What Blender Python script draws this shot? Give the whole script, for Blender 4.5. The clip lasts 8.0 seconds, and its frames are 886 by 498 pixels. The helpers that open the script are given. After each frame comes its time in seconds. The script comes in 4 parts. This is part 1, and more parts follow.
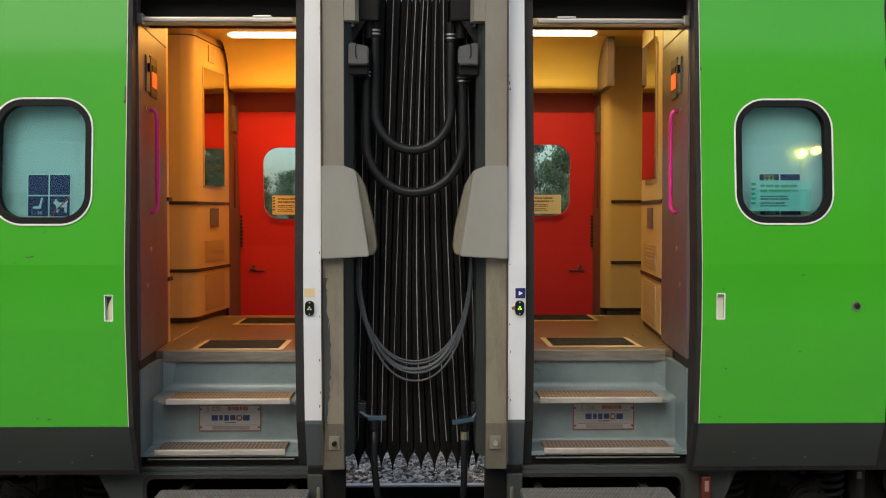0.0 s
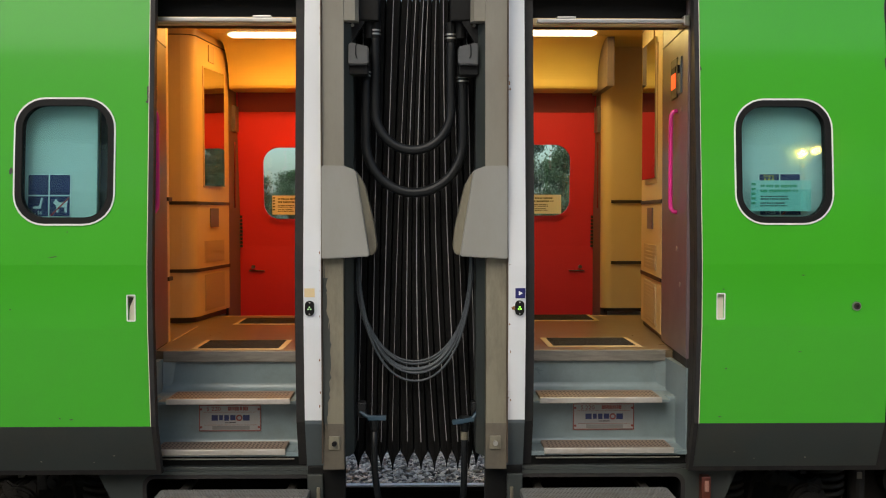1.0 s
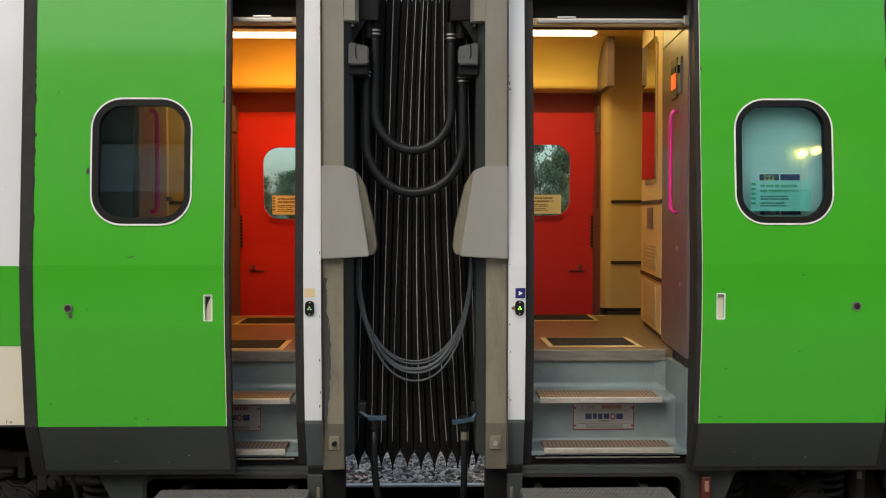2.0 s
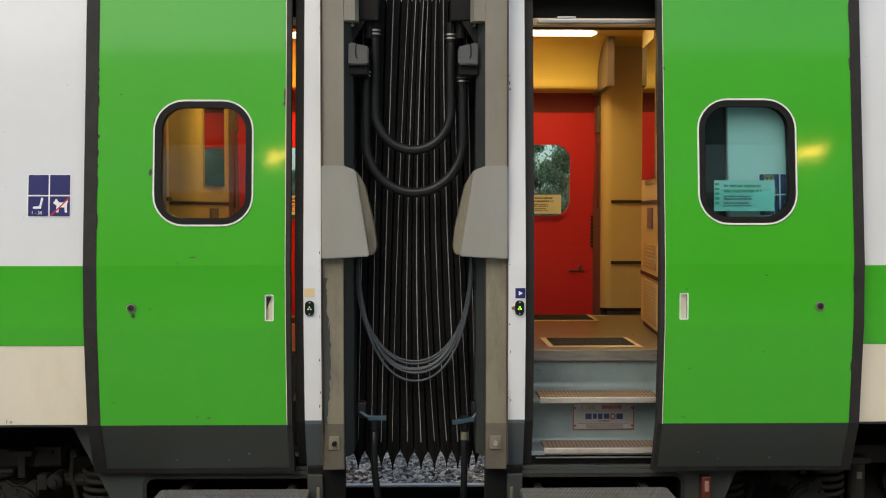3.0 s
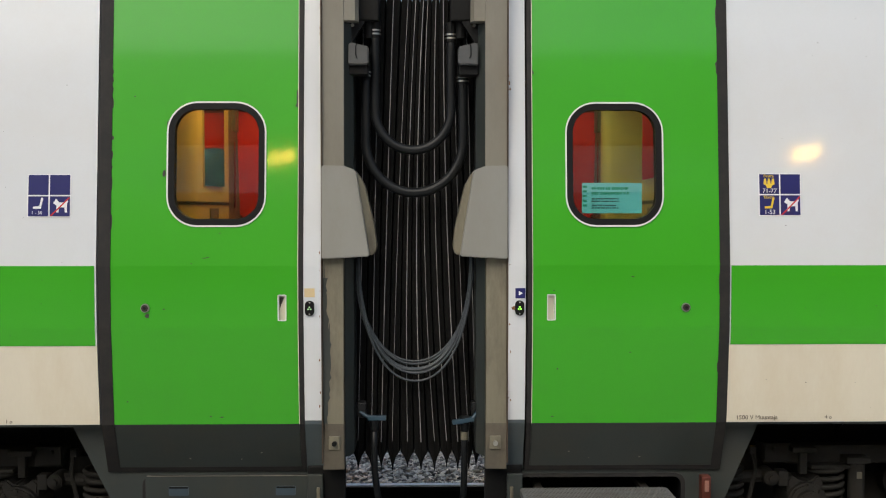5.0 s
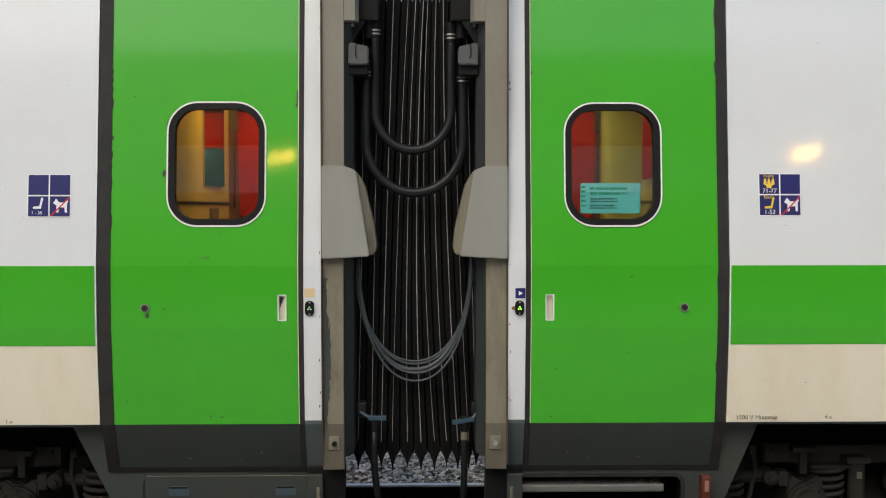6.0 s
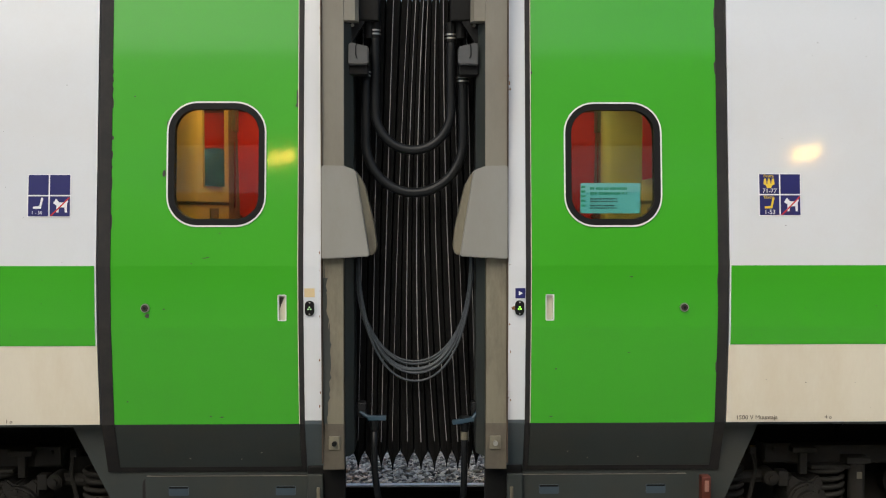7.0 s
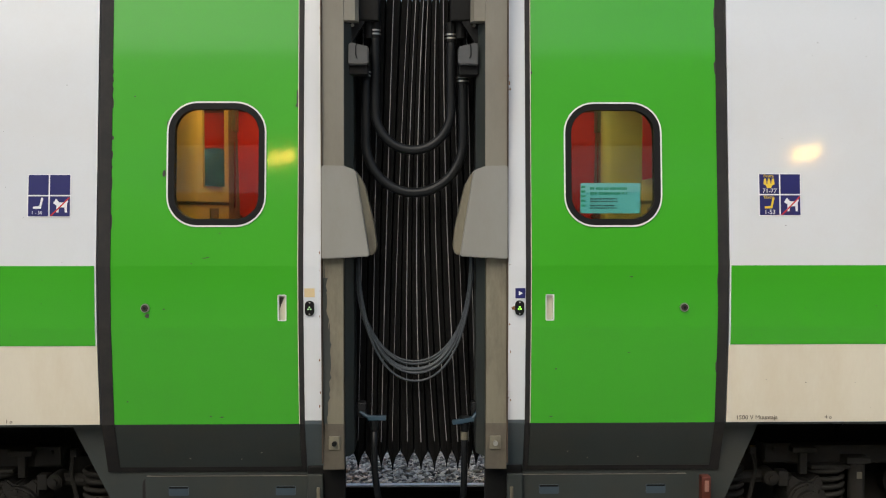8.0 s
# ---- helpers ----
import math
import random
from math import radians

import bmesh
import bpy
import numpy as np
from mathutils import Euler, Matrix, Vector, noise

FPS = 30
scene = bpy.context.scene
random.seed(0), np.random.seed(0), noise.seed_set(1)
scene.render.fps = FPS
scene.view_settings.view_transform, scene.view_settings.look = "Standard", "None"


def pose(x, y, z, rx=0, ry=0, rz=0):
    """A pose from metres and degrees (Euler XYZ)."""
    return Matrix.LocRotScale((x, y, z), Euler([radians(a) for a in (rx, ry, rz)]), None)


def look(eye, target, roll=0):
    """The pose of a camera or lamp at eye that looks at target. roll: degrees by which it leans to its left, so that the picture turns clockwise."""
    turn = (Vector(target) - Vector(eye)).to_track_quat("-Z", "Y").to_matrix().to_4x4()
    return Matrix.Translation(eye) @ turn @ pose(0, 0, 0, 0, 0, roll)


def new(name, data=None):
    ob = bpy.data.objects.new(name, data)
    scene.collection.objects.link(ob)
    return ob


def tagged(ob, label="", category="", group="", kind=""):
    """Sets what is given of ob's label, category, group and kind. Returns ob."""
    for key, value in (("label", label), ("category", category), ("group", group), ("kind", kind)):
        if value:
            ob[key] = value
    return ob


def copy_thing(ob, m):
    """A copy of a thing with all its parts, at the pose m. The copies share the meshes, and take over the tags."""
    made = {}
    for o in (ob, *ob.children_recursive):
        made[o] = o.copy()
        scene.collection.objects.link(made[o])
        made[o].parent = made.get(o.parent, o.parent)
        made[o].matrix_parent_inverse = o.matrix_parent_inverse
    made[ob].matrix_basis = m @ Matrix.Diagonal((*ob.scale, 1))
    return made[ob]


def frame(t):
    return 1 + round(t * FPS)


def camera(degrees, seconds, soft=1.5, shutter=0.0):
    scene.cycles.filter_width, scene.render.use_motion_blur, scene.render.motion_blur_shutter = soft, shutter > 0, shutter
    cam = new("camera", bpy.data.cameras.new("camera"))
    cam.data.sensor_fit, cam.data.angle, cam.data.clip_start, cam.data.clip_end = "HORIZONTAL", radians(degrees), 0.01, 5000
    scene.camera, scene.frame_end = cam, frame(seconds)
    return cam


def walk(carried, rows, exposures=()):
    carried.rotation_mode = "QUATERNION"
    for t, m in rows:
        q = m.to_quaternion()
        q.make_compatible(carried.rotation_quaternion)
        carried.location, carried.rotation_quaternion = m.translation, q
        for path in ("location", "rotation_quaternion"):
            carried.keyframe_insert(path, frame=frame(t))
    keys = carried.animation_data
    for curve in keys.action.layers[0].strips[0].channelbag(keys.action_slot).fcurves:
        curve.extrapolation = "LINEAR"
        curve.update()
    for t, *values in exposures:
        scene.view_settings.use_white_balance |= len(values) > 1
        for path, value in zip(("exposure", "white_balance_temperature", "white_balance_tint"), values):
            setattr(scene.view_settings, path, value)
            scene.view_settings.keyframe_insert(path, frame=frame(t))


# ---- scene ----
cam = camera(45.88, 8.0, soft=1.1)
EYE = (0.03, -5.0, 1.94)
AIM = (EYE[0] + math.sin(radians(1.2)) * math.cos(radians(1.95)),
       EYE[1] + math.cos(radians(1.2)) * math.cos(radians(1.95)),
       EYE[2] - math.sin(radians(1.95)))
walk(cam, [(0.0, look(EYE, AIM)), (8.0, look(EYE, AIM))], exposures=[(0.0, 0.50, 6850, 4), (8.0, 0.50, 6850, 4)])

# ---- world and large lights ----
world = bpy.data.worlds.new("overcast")
scene.world = world
world.use_nodes = True
wn = world.node_tree.nodes
sky = wn.new("ShaderNodeTexSky")
sky.sky_type = "NISHITA"
sky.sun_disc = False
sky.sun_elevation, sky.sun_rotation = radians(46), radians(204)
sky.air_density, sky.dust_density, sky.ozone_density = 1.0, 3.0, 1.0
wn["Background"].inputs["Strength"].default_value = 0.15
world.node_tree.links.new(sky.outputs["Color"], wn["Background"].inputs["Color"])

sun = new("sun", bpy.data.lights.new("sun", "SUN"))
sun.data.energy, sun.data.angle, sun.data.color = 0.5, radians(44), (1.0, 0.97, 0.93)
sun.matrix_world = look((-3.5, -8, 9), (0, 0, 0))


# ---- materials ----
def mat(name, color, rough=0.5, metal=0.0, vary=0.12, scale=6.0, fine=90.0, bump=0.05, coat=0.0,
        stain=None, stain_amount=0.0, stain_scale=3.0, stretch=(1, 1, 1), bump_size=0.002, spec=0.5):
    """A surface with broad and fine variation, stains and relief."""
    m = bpy.data.materials.new(name)
    m.use_nodes = True
    nt = m.node_tree
    n, li = nt.nodes, nt.links
    b = n["Principled BSDF"]
    tc = n.new("ShaderNodeTexCoord")
    mp = n.new("ShaderNodeMapping")
    mp.inputs["Scale"].default_value = stretch
    li.new(tc.outputs["Object"], mp.inputs["Vector"])
    big = n.new("ShaderNodeTexNoise")
    big.inputs["Scale"].default_value, big.inputs["Detail"].default_value = scale, 6
    small = n.new("ShaderNodeTexNoise")
    small.inputs["Scale"].default_value, small.inputs["Detail"].default_value = fine, 4
    li.new(mp.outputs[0], big.inputs["Vector"])
    li.new(mp.outputs[0], small.inputs["Vector"])
    add = n.new("ShaderNodeMath")
    add.operation = "MULTIPLY_ADD"
    add.inputs[1].default_value = 0.35
    li.new(small.outputs["Fac"], add.inputs[0])
    li.new(big.outputs["Fac"], add.inputs[2])
    span = n.new("ShaderNodeMapRange")
    span.inputs["From Min"].default_value, span.inputs["From Max"].default_value = 0.35, 1.0
    span.inputs["To Min"].default_value, span.inputs["To Max"].default_value = 1 - vary, 1 + vary
    li.new(add.outputs[0], span.inputs["Value"])
    mul = n.new("ShaderNodeMixRGB")
    mul.blend_type = "MULTIPLY"
    mul.inputs[0].default_value = 1.0
    mul.inputs[1].default_value = (*color, 1)
    li.new(span.outputs[0], mul.inputs[2])
    col = mul.outputs[0]
    if stain:
        st = n.new("ShaderNodeTexNoise")
        st.inputs["Scale"].default_value, st.inputs["Detail"].default_value, st.inputs["Roughness"].default_value = stain_scale, 8, 0.7
        li.new(mp.outputs[0], st.inputs["Vector"])
        sr = n.new("ShaderNodeMapRange")
        sr.inputs["From Min"].default_value, sr.inputs["From Max"].default_value = 0.45, 0.75
        sr.inputs["To Max"].default_value = stain_amount
        li.new(st.outputs["Fac"], sr.inputs["Value"])
        mx = n.new("ShaderNodeMixRGB")
        mx.inputs[2].default_value = (*stain, 1)
        li.new(sr.outputs[0], mx.inputs[0])
        li.new(col, mx.inputs[1])
        col = mx.outputs[0]
    li.new(col, b.inputs["Base Color"])
    rr = n.new("ShaderNodeMapRange")
    rr.inputs["To Min"].default_value, rr.inputs["To Max"].default_value = max(0.02, rough * 0.8), min(1, rough * 1.2)
    li.new(big.outputs["Fac"], rr.inputs["Value"])
    li.new(rr.outputs[0], b.inputs["Roughness"])
    b.inputs["Metallic"].default_value = metal
    b.inputs["Coat Weight"].default_value = coat
    b.inputs["Coat Roughness"].default_value = 0.07
    b.inputs["Specular IOR Level"].default_value = spec
    if bump:
        bp = n.new("ShaderNodeBump")
        bp.inputs["Strength"].default_value, bp.inputs["Distance"].default_value = bump, bump_size
        li.new(add.outputs[0], bp.inputs["Height"])
        li.new(bp.outputs[0], b.inputs["Normal"])
    return m


def glow(name, color, strength):
    m = bpy.data.materials.new(name)
    m.use_nodes = True
    b = m.node_tree.nodes["Principled BSDF"]
    b.inputs["Base Color"].default_value = (*color, 1)
    b.inputs["Emission Color"].default_value = (*color, 1)
    b.inputs["Emission Strength"].default_value = strength
    return m


def glass(name, color, rough=0.0):
    m = bpy.data.materials.new(name)
    m.use_nodes = True
    b = m.node_tree.nodes["Principled BSDF"]
    b.inputs["Base Color"].default_value = (*color, 1)
    b.inputs["Transmission Weight"].default_value = 1.0
    b.inputs["Roughness"].default_value = rough
    b.inputs["IOR"].default_value = 1.5
    return m


GREEN = mat("green_paint", (0.038, 0.355, 0.008), 0.42, vary=0.04, scale=2.0, bump=0.08, coat=0.6, stain=(0.05, 0.26, 0.02), stain_amount=0.12, spec=0.35)
WHITE = mat("white_paint", (0.64, 0.66, 0.685), 0.34, vary=0.03, scale=1.5, bump=0.03, coat=0.8, stain=(0.56, 0.52, 0.46), stain_amount=0.25, stain_scale=1.6)
CREAM = mat("dusty_white_paint", (0.68, 0.625, 0.51), 0.4, vary=0.05, scale=1.5, bump=0.04, coat=0.15, stain=(0.56, 0.45, 0.29), stain_amount=0.5, stain_scale=2.4, stretch=(1, 1, 0.35))
SKIRT = mat("dark_grey_paint", (0.034, 0.041, 0.039), 0.5, vary=0.15, scale=4.0, bump=0.08, stain=(0.052, 0.047, 0.036), stain_amount=0.6, stain_scale=3.0)
BLUEGREY = mat("blue_grey_paint", (0.075, 0.095, 0.105), 0.45, vary=0.12, bump=0.04, stain=(0.06, 0.055, 0.045), stain_amount=0.5)
RUBBER = mat("black_rubber", (0.020, 0.019, 0.019), 0.62, vary=0.2, bump=0.1, stain=(0.042, 0.036, 0.03), stain_amount=0.6, stain_scale=9, spec=0.25)
BLACK = mat("black_housing", (0.006, 0.006, 0.006), 0.6, vary=0.2, bump=0.1, spec=0.2)
FAIRING = mat("grey_moulded_fairing", (0.255, 0.25, 0.228), 0.5, vary=0.05, bump=0.04, stain=(0.20, 0.18, 0.145), stain_amount=0.4, stain_scale=4, stretch=(1, 1, 0.4))
PLUG = mat("grey_plug_housing", (0.075, 0.077, 0.078), 0.5, vary=0.12, bump=0.1, stain=(0.05, 0.048, 0.045), stain_amount=0.5, stain_scale=9)
BEIGE = mat("beige_grey_paint", (0.205, 0.19, 0.155), 0.48, vary=0.07, bump=0.04, stain=(0.15, 0.12, 0.085), stain_amount=0.5, stain_scale=5, stretch=(1, 1, 0.4))
DIRTSHADE = mat("soiled_and_shaded_beige", (0.19, 0.172, 0.122), 0.55, vary=0.15, bump=0.08, stain=(0.06, 0.048, 0.034), stain_amount=0.85, stain_scale=7, stretch=(1, 1, 0.3))
POSTFOOT = mat("brown_grey_post_foot", (0.105, 0.09, 0.066), 0.6, vary=0.15, bump=0.08, stain=(0.055, 0.045, 0.034), stain_amount=0.7, stain_scale=8)
STEPGREY = mat("grey_step_metal", (0.20, 0.20, 0.195), 0.45, metal=0.4, vary=0.2, fine=150, bump=0.2, stain=(0.12, 0.10, 0.08), stain_amount=0.6, stain_scale=6)
RIM = mat("white_trim", (0.72, 0.72, 0.68), 0.4, vary=0.08, bump=0.03)
STEEL = mat("brushed_steel", (0.50, 0.49, 0.47), 0.38, metal=1.0, vary=0.12, bump=0.08, stretch=(1, 8, 8), stain=(0.22, 0.17, 0.12), stain_amount=0.4)
WALLP = mat("beige_laminate", (0.60, 0.44, 0.22), 0.42, vary=0.04, bump=0.03)
CEIL = mat("cream_ceiling", (0.64, 0.47, 0.15), 0.45, vary=0.03, bump=0.02)
RED = mat("red_door_paint", (0.66, 0.024, 0.042), 0.42, vary=0.06, scale=3, bump=0.03, stain=(0.50, 0.02, 0.03), stain_amount=0.3)
MAROON = mat("dark_red_panel", (0.20, 0.012, 0.020), 0.45, vary=0.08, scale=4, bump=0.03)
PLUM = mat("plum_brown_laminate", (0.135, 0.10, 0.108), 0.36, vary=0.06, bump=0.03)
LINO = mat("brown_lino", (0.172, 0.122, 0.07), 0.30, vary=0.18, scale=8, fine=220, bump=0.06, stain=(0.14, 0.10, 0.06), stain_amount=0.5)
MATS = mat("dark_mat", (0.022, 0.02, 0.018), 0.9, vary=0.4, fine=260, bump=0.5)
TAPE = mat("cream_tape", (0.62, 0.48, 0.27), 0.5, vary=0.1, bump=0.05)
STEPBLUE = mat("blue_grey_step_shell", (0.18, 0.235, 0.25), 0.30, vary=0.10, bump=0.05, stain=(0.10, 0.105, 0.10), stain_amount=0.5, stain_scale=4)
# near-black base also carries the shade of the gap between the cars
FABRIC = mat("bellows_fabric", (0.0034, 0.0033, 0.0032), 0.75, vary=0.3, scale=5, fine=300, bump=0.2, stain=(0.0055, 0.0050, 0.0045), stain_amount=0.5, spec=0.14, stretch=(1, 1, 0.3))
PIPING = mat("grey_piping", (0.34, 0.33, 0.33), 0.5, vary=0.35, bump=0.05, spec=0.3, stain=(0.05, 0.045, 0.04), stain_amount=0.8, stain_scale=3)
HOSE = mat("black_hose", (0.007, 0.008, 0.009), 0.42, vary=0.2, bump=0.1, fine=160, spec=0.28)
CABLE = mat("grey_cable", (0.045, 0.053, 0.060), 0.45, vary=0.2, bump=0.05)
IRON = mat("dirty_iron", (0.031, 0.029, 0.026), 0.7, vary=0.35, bump=0.3, fine=120, stain=(0.045, 0.037, 0.029), stain_amount=0.6, stain_scale=8, spec=0.25)
PINK = mat("magenta_handrail", (0.72, 0.035, 0.27), 0.3, vary=0.05, bump=0.01, coat=0.3)
MIRROR = mat("mirror_glass", (0.58, 0.60, 0.60), 0.02, metal=1.0, vary=0.01, bump=0.0)
NAVY = mat("navy_vinyl", (0.012, 0.014, 0.115), 0.35, vary=0.06, bump=0.02)
SIGNWHITE = mat("white_vinyl", (0.78, 0.78, 0.80), 0.4, vary=0.03, bump=0.0)
SIGNYEL = mat("yellow_vinyl", (0.75, 0.52, 0.05), 0.4, vary=0.03, bump=0.0)
SIGNRED = mat("red_vinyl", (0.55, 0.02, 0.03), 0.4, vary=0.03, bump=0.0)
DARKTEXT = mat("dark_lettering", (0.04, 0.035, 0.035), 0.5, vary=0.05, bump=0.0)
GLASS = glass("tinted_glass", (0.51, 0.84, 0.83))
CLEAR = glass("pale_glass", (0.76, 0.95, 0.97))


# ---- mesh helpers ----
def link(name, bm, material, parent=None, label="", smooth=False):
    bmesh.ops.recalc_face_normals(bm, faces=bm.faces)
    me = bpy.data.meshes.new(name)
    bm.to_mesh(me)
    bm.free()
    me.materials.append(material)
    if smooth:
        for p in me.polygons:
            p.use_smooth = True
    ob = new(name, me)
    if parent is not None:
        ob.parent = parent
    return tagged(ob, label)


def part(name, bm, material, parent, label="", smooth=False):
    return link(name, bm, material, parent, label, smooth)


def thing(name, label, category, group="", kind="", at=(0, 0, 0)):
    ob = new(name)
    ob.location = at
    ob.empty_display_size = 0.1
    return tagged(ob, label, category, group, kind)


def box(x0, x1, y0, y1, z0, z1, bevel=0.0, bm=None, seg=2):
    b = bmesh.new()
    bmesh.ops.create_cube(b, size=1)
    for v in b.verts:
        v.co = Vector(((x0 + x1) / 2 + v.co.x * abs(x1 - x0), (y0 + y1) / 2 + v.co.y * abs(y1 - y0), (z0 + z1) / 2 + v.co.z * abs(z1 - z0)))
    if bevel:
        bmesh.ops.bevel(b, geom=b.edges[:], offset=bevel, segments=seg, profile=0.6, affect="EDGES")
    return merge(bm, b)


def merge(bm, b):
    if bm is None:
        return b
    me = bpy.data.meshes.new("tmp")
    b.to_mesh(me)
    b.free()
    bm.from_mesh(me)
    bpy.data.meshes.remove(me)
    return bm


def cyl(a, b, r, n=16, r2=None, bm=None, bevel=0.0):
    a, b = Vector(a), Vector(b)
    c = bmesh.new()
    bmesh.ops.create_cone(c, cap_ends=True, segments=n, radius1=r, radius2=r if r2 is None else r2, depth=(b - a).length)
    if bevel:
        bmesh.ops.bevel(c, geom=[e for e in c.edges if len(e.link_faces) == 2 and max(len(f.verts) for f in e.link_faces) > 4], offset=bevel, segments=2, affect="EDGES")
    q = (b - a).to_track_quat("Z", "Y").to_matrix().to_4x4()
    bmesh.ops.transform(c, matrix=Matrix.Translation((a + b) / 2) @ q, verts=c.verts)
    return merge(bm, c)


def tube(points, r, n=12, bm=None):
    """A round bar swept along points."""
    t = bmesh.new()
    pts = [Vector(p) for p in points]
    rings = []
    for i, p in enumerate(pts):
        d = (pts[min(i + 1, len(pts) - 1)] - pts[max(i - 1, 0)]).normalized()
        s = d.cross(Vector((0, 1, 0)))
        if s.length < 0.1:
            s = d.cross(Vector((1, 0, 0)))
        s.normalize()
        u = s.cross(d)
        rings.append([t.verts.new(p + r * (math.cos(k * math.tau / n) * s + math.sin(k * math.tau / n) * u)) for k in range(n)])
    for a, b in zip(rings, rings[1:]):
        for k in range(n):
            t.faces.new((a[k], a[(k + 1) % n], b[(k + 1) % n], b[k]))
    t.faces.new(rings[0])
    t.faces.new(rings[-1])
    return merge(bm, t)


def prism(poly, y0, y1, bm=None, bevel=0.0):
    """An outline in x and z, pulled from y0 to y1."""
    b = bmesh.new()
    f = b.faces.new([b.verts.new((x, y0, z)) for x, z in poly])
    r = bmesh.ops.extrude_face_region(b, geom=[f])
    for v in r["geom"]:
        if isinstance(v, bmesh.types.BMVert):
            v.co.y = y1
    if bevel:
        bmesh.ops.bevel(b, geom=b.edges[:], offset=bevel, segments=2, affect="EDGES")
    return merge(bm, b)


def xprism(poly, x0, x1, bm=None, bevel=0.0):
    """An outline in y and z, pulled from x0 to x1."""
    b = bmesh.new()
    f = b.faces.new([b.verts.new((x0, y, z)) for y, z in poly])
    r = bmesh.ops.extrude_face_region(b, geom=[f])
    for v in r["geom"]:
        if isinstance(v, bmesh.types.BMVert):
            v.co.x = x1
    if bevel:
        bmesh.ops.bevel(b, geom=b.edges[:], offset=bevel, segments=2, affect="EDGES")
    return merge(bm, b)


def zprism(poly, z0, z1, bm=None, bevel=0.0):
    """An outline in x and y, pulled from z0 to z1."""
    b = bmesh.new()
    f = b.faces.new([b.verts.new((x, y, z0)) for x, y in poly])
    r = bmesh.ops.extrude_face_region(b, geom=[f])
    for v in r["geom"]:
        if isinstance(v, bmesh.types.BMVert):
            v.co.z = z1
    if bevel:
        bmesh.ops.bevel(b, geom=b.edges[:], offset=bevel, segments=2, affect="EDGES")
    return merge(bm, b)


# the side of a car: leaning in above the waist, upright at it, tucked in below
Z_UP, Z_MID, Z_LOW = 1.69, 1.395, 0.923
KINKS = (0.80, Z_LOW, Z_MID, Z_UP)


def side(z):
    if z > Z_UP:
        return (z - Z_UP) * 0.085
    if z > Z_MID:
        return 0.0
    if z > Z_LOW:
        return (Z_MID - z) * 0.085
    return (Z_MID - Z_LOW) * 0.085 + (Z_LOW - z) * 0.40


def sheet(x0, x1, z0, z1, out=0.0, thick=0.03, bm=None):
    """A plate that follows the side of the car; out: how proud of it."""
    zs = [z0] + [z for z in KINKS if z0 < z < z1] + [z1]
    poly = [(side(z) - out, z) for z in zs] + [(side(z) - out + thick, z) for z in reversed(zs)]
    return xprism(poly, x0, x1, bm)


def rounded(cx, cz, w, h, r, n=8):
    pts = []
    for k, (sx, sz) in enumerate(((1, 1), (-1, 1), (-1, -1), (1, -1))):
        for i in range(n + 1):
            a = (k + i / n) * math.pi / 2
            pts.append((cx + sx * (w / 2 - r) + r * math.cos(a), cz + sz * (h / 2 - r) + r * math.sin(a)))
    return pts


def plate(outer, holes, out, thick, bm=None, follow=side):
    """A plate with holes that lies on one flat facet of the side."""
    b = bmesh.new()
    edges = []
    for loop in (outer, *holes):
        vs = [b.verts.new((x, follow(z) - out, z)) for x, z in loop]
        edges += [b.edges.new((vs[i], vs[(i + 1) % len(vs)])) for i in range(len(vs))]
    bmesh.ops.triangle_fill(b, edges=edges, use_beauty=True)
    r = bmesh.ops.extrude_face_region(b, geom=b.faces[:])
    for v in r["geom"]:
        if isinstance(v, bmesh.types.BMVert):
            v.co.y += thick
    return merge(bm, b)


def mirror(bm, s):
    if s < 0:
        bmesh.ops.scale(bm, vec=(-1, 1, 1), verts=bm.verts)
    return bm


def rect(x0, x1, z0, z1):
    return [(x0, z0), (x1, z0), (x1, z1), (x0, z1)]


def upper(z):
    return (z - Z_UP) * 0.085


def far(z):
    return 3.15 - side(z)


def letters(text, size, material, parent, at, name="lettering", thick=0.0008, align="CENTER", tilt=90, squeeze=1.0, label=""):
    cu = bpy.data.curves.new(name, "FONT")
    cu.body, cu.size, cu.extrude, cu.align_x, cu.align_y = text, size, thick, align, "CENTER"
    cu.resolution_u = 3
    tmp = bpy.data.objects.new("tmp", cu)
    scene.collection.objects.link(tmp)
    me = bpy.data.meshes.new_from_object(tmp.evaluated_get(bpy.context.evaluated_depsgraph_get()))
    bpy.data.objects.remove(tmp)
    bpy.data.curves.remove(cu)
    me.transform(pose(*at, tilt) @ Matrix.Diagonal((squeeze, 1, 1, 1)))
    me.materials.clear()
    me.materials.append(material)
    ob = new(name, me)
    ob.parent = parent
    return tagged(ob, label)


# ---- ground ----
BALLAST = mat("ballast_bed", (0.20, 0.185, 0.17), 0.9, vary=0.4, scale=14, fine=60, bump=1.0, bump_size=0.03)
# base darkened to put the train's shade into the stone colour
SHADEBED = mat("shade_dark_ballast", (0.03, 0.026, 0.022), 0.9, vary=0.4, scale=14, fine=60, bump=1.0, bump_size=0.03)
PAVING = mat("platform_paving", (0.40, 0.39, 0.37), 0.8, vary=0.15, scale=3, bump=0.3)
RAILTOP = mat("polished_rail", (0.88, 0.87, 0.84), 0.55, metal=0.2, vary=0.08, bump=0.02)
GRASS = mat("field_grass", (0.05, 0.075, 0.025), 0.9, vary=0.4, scale=1.5, fine=15, bump=0.5)

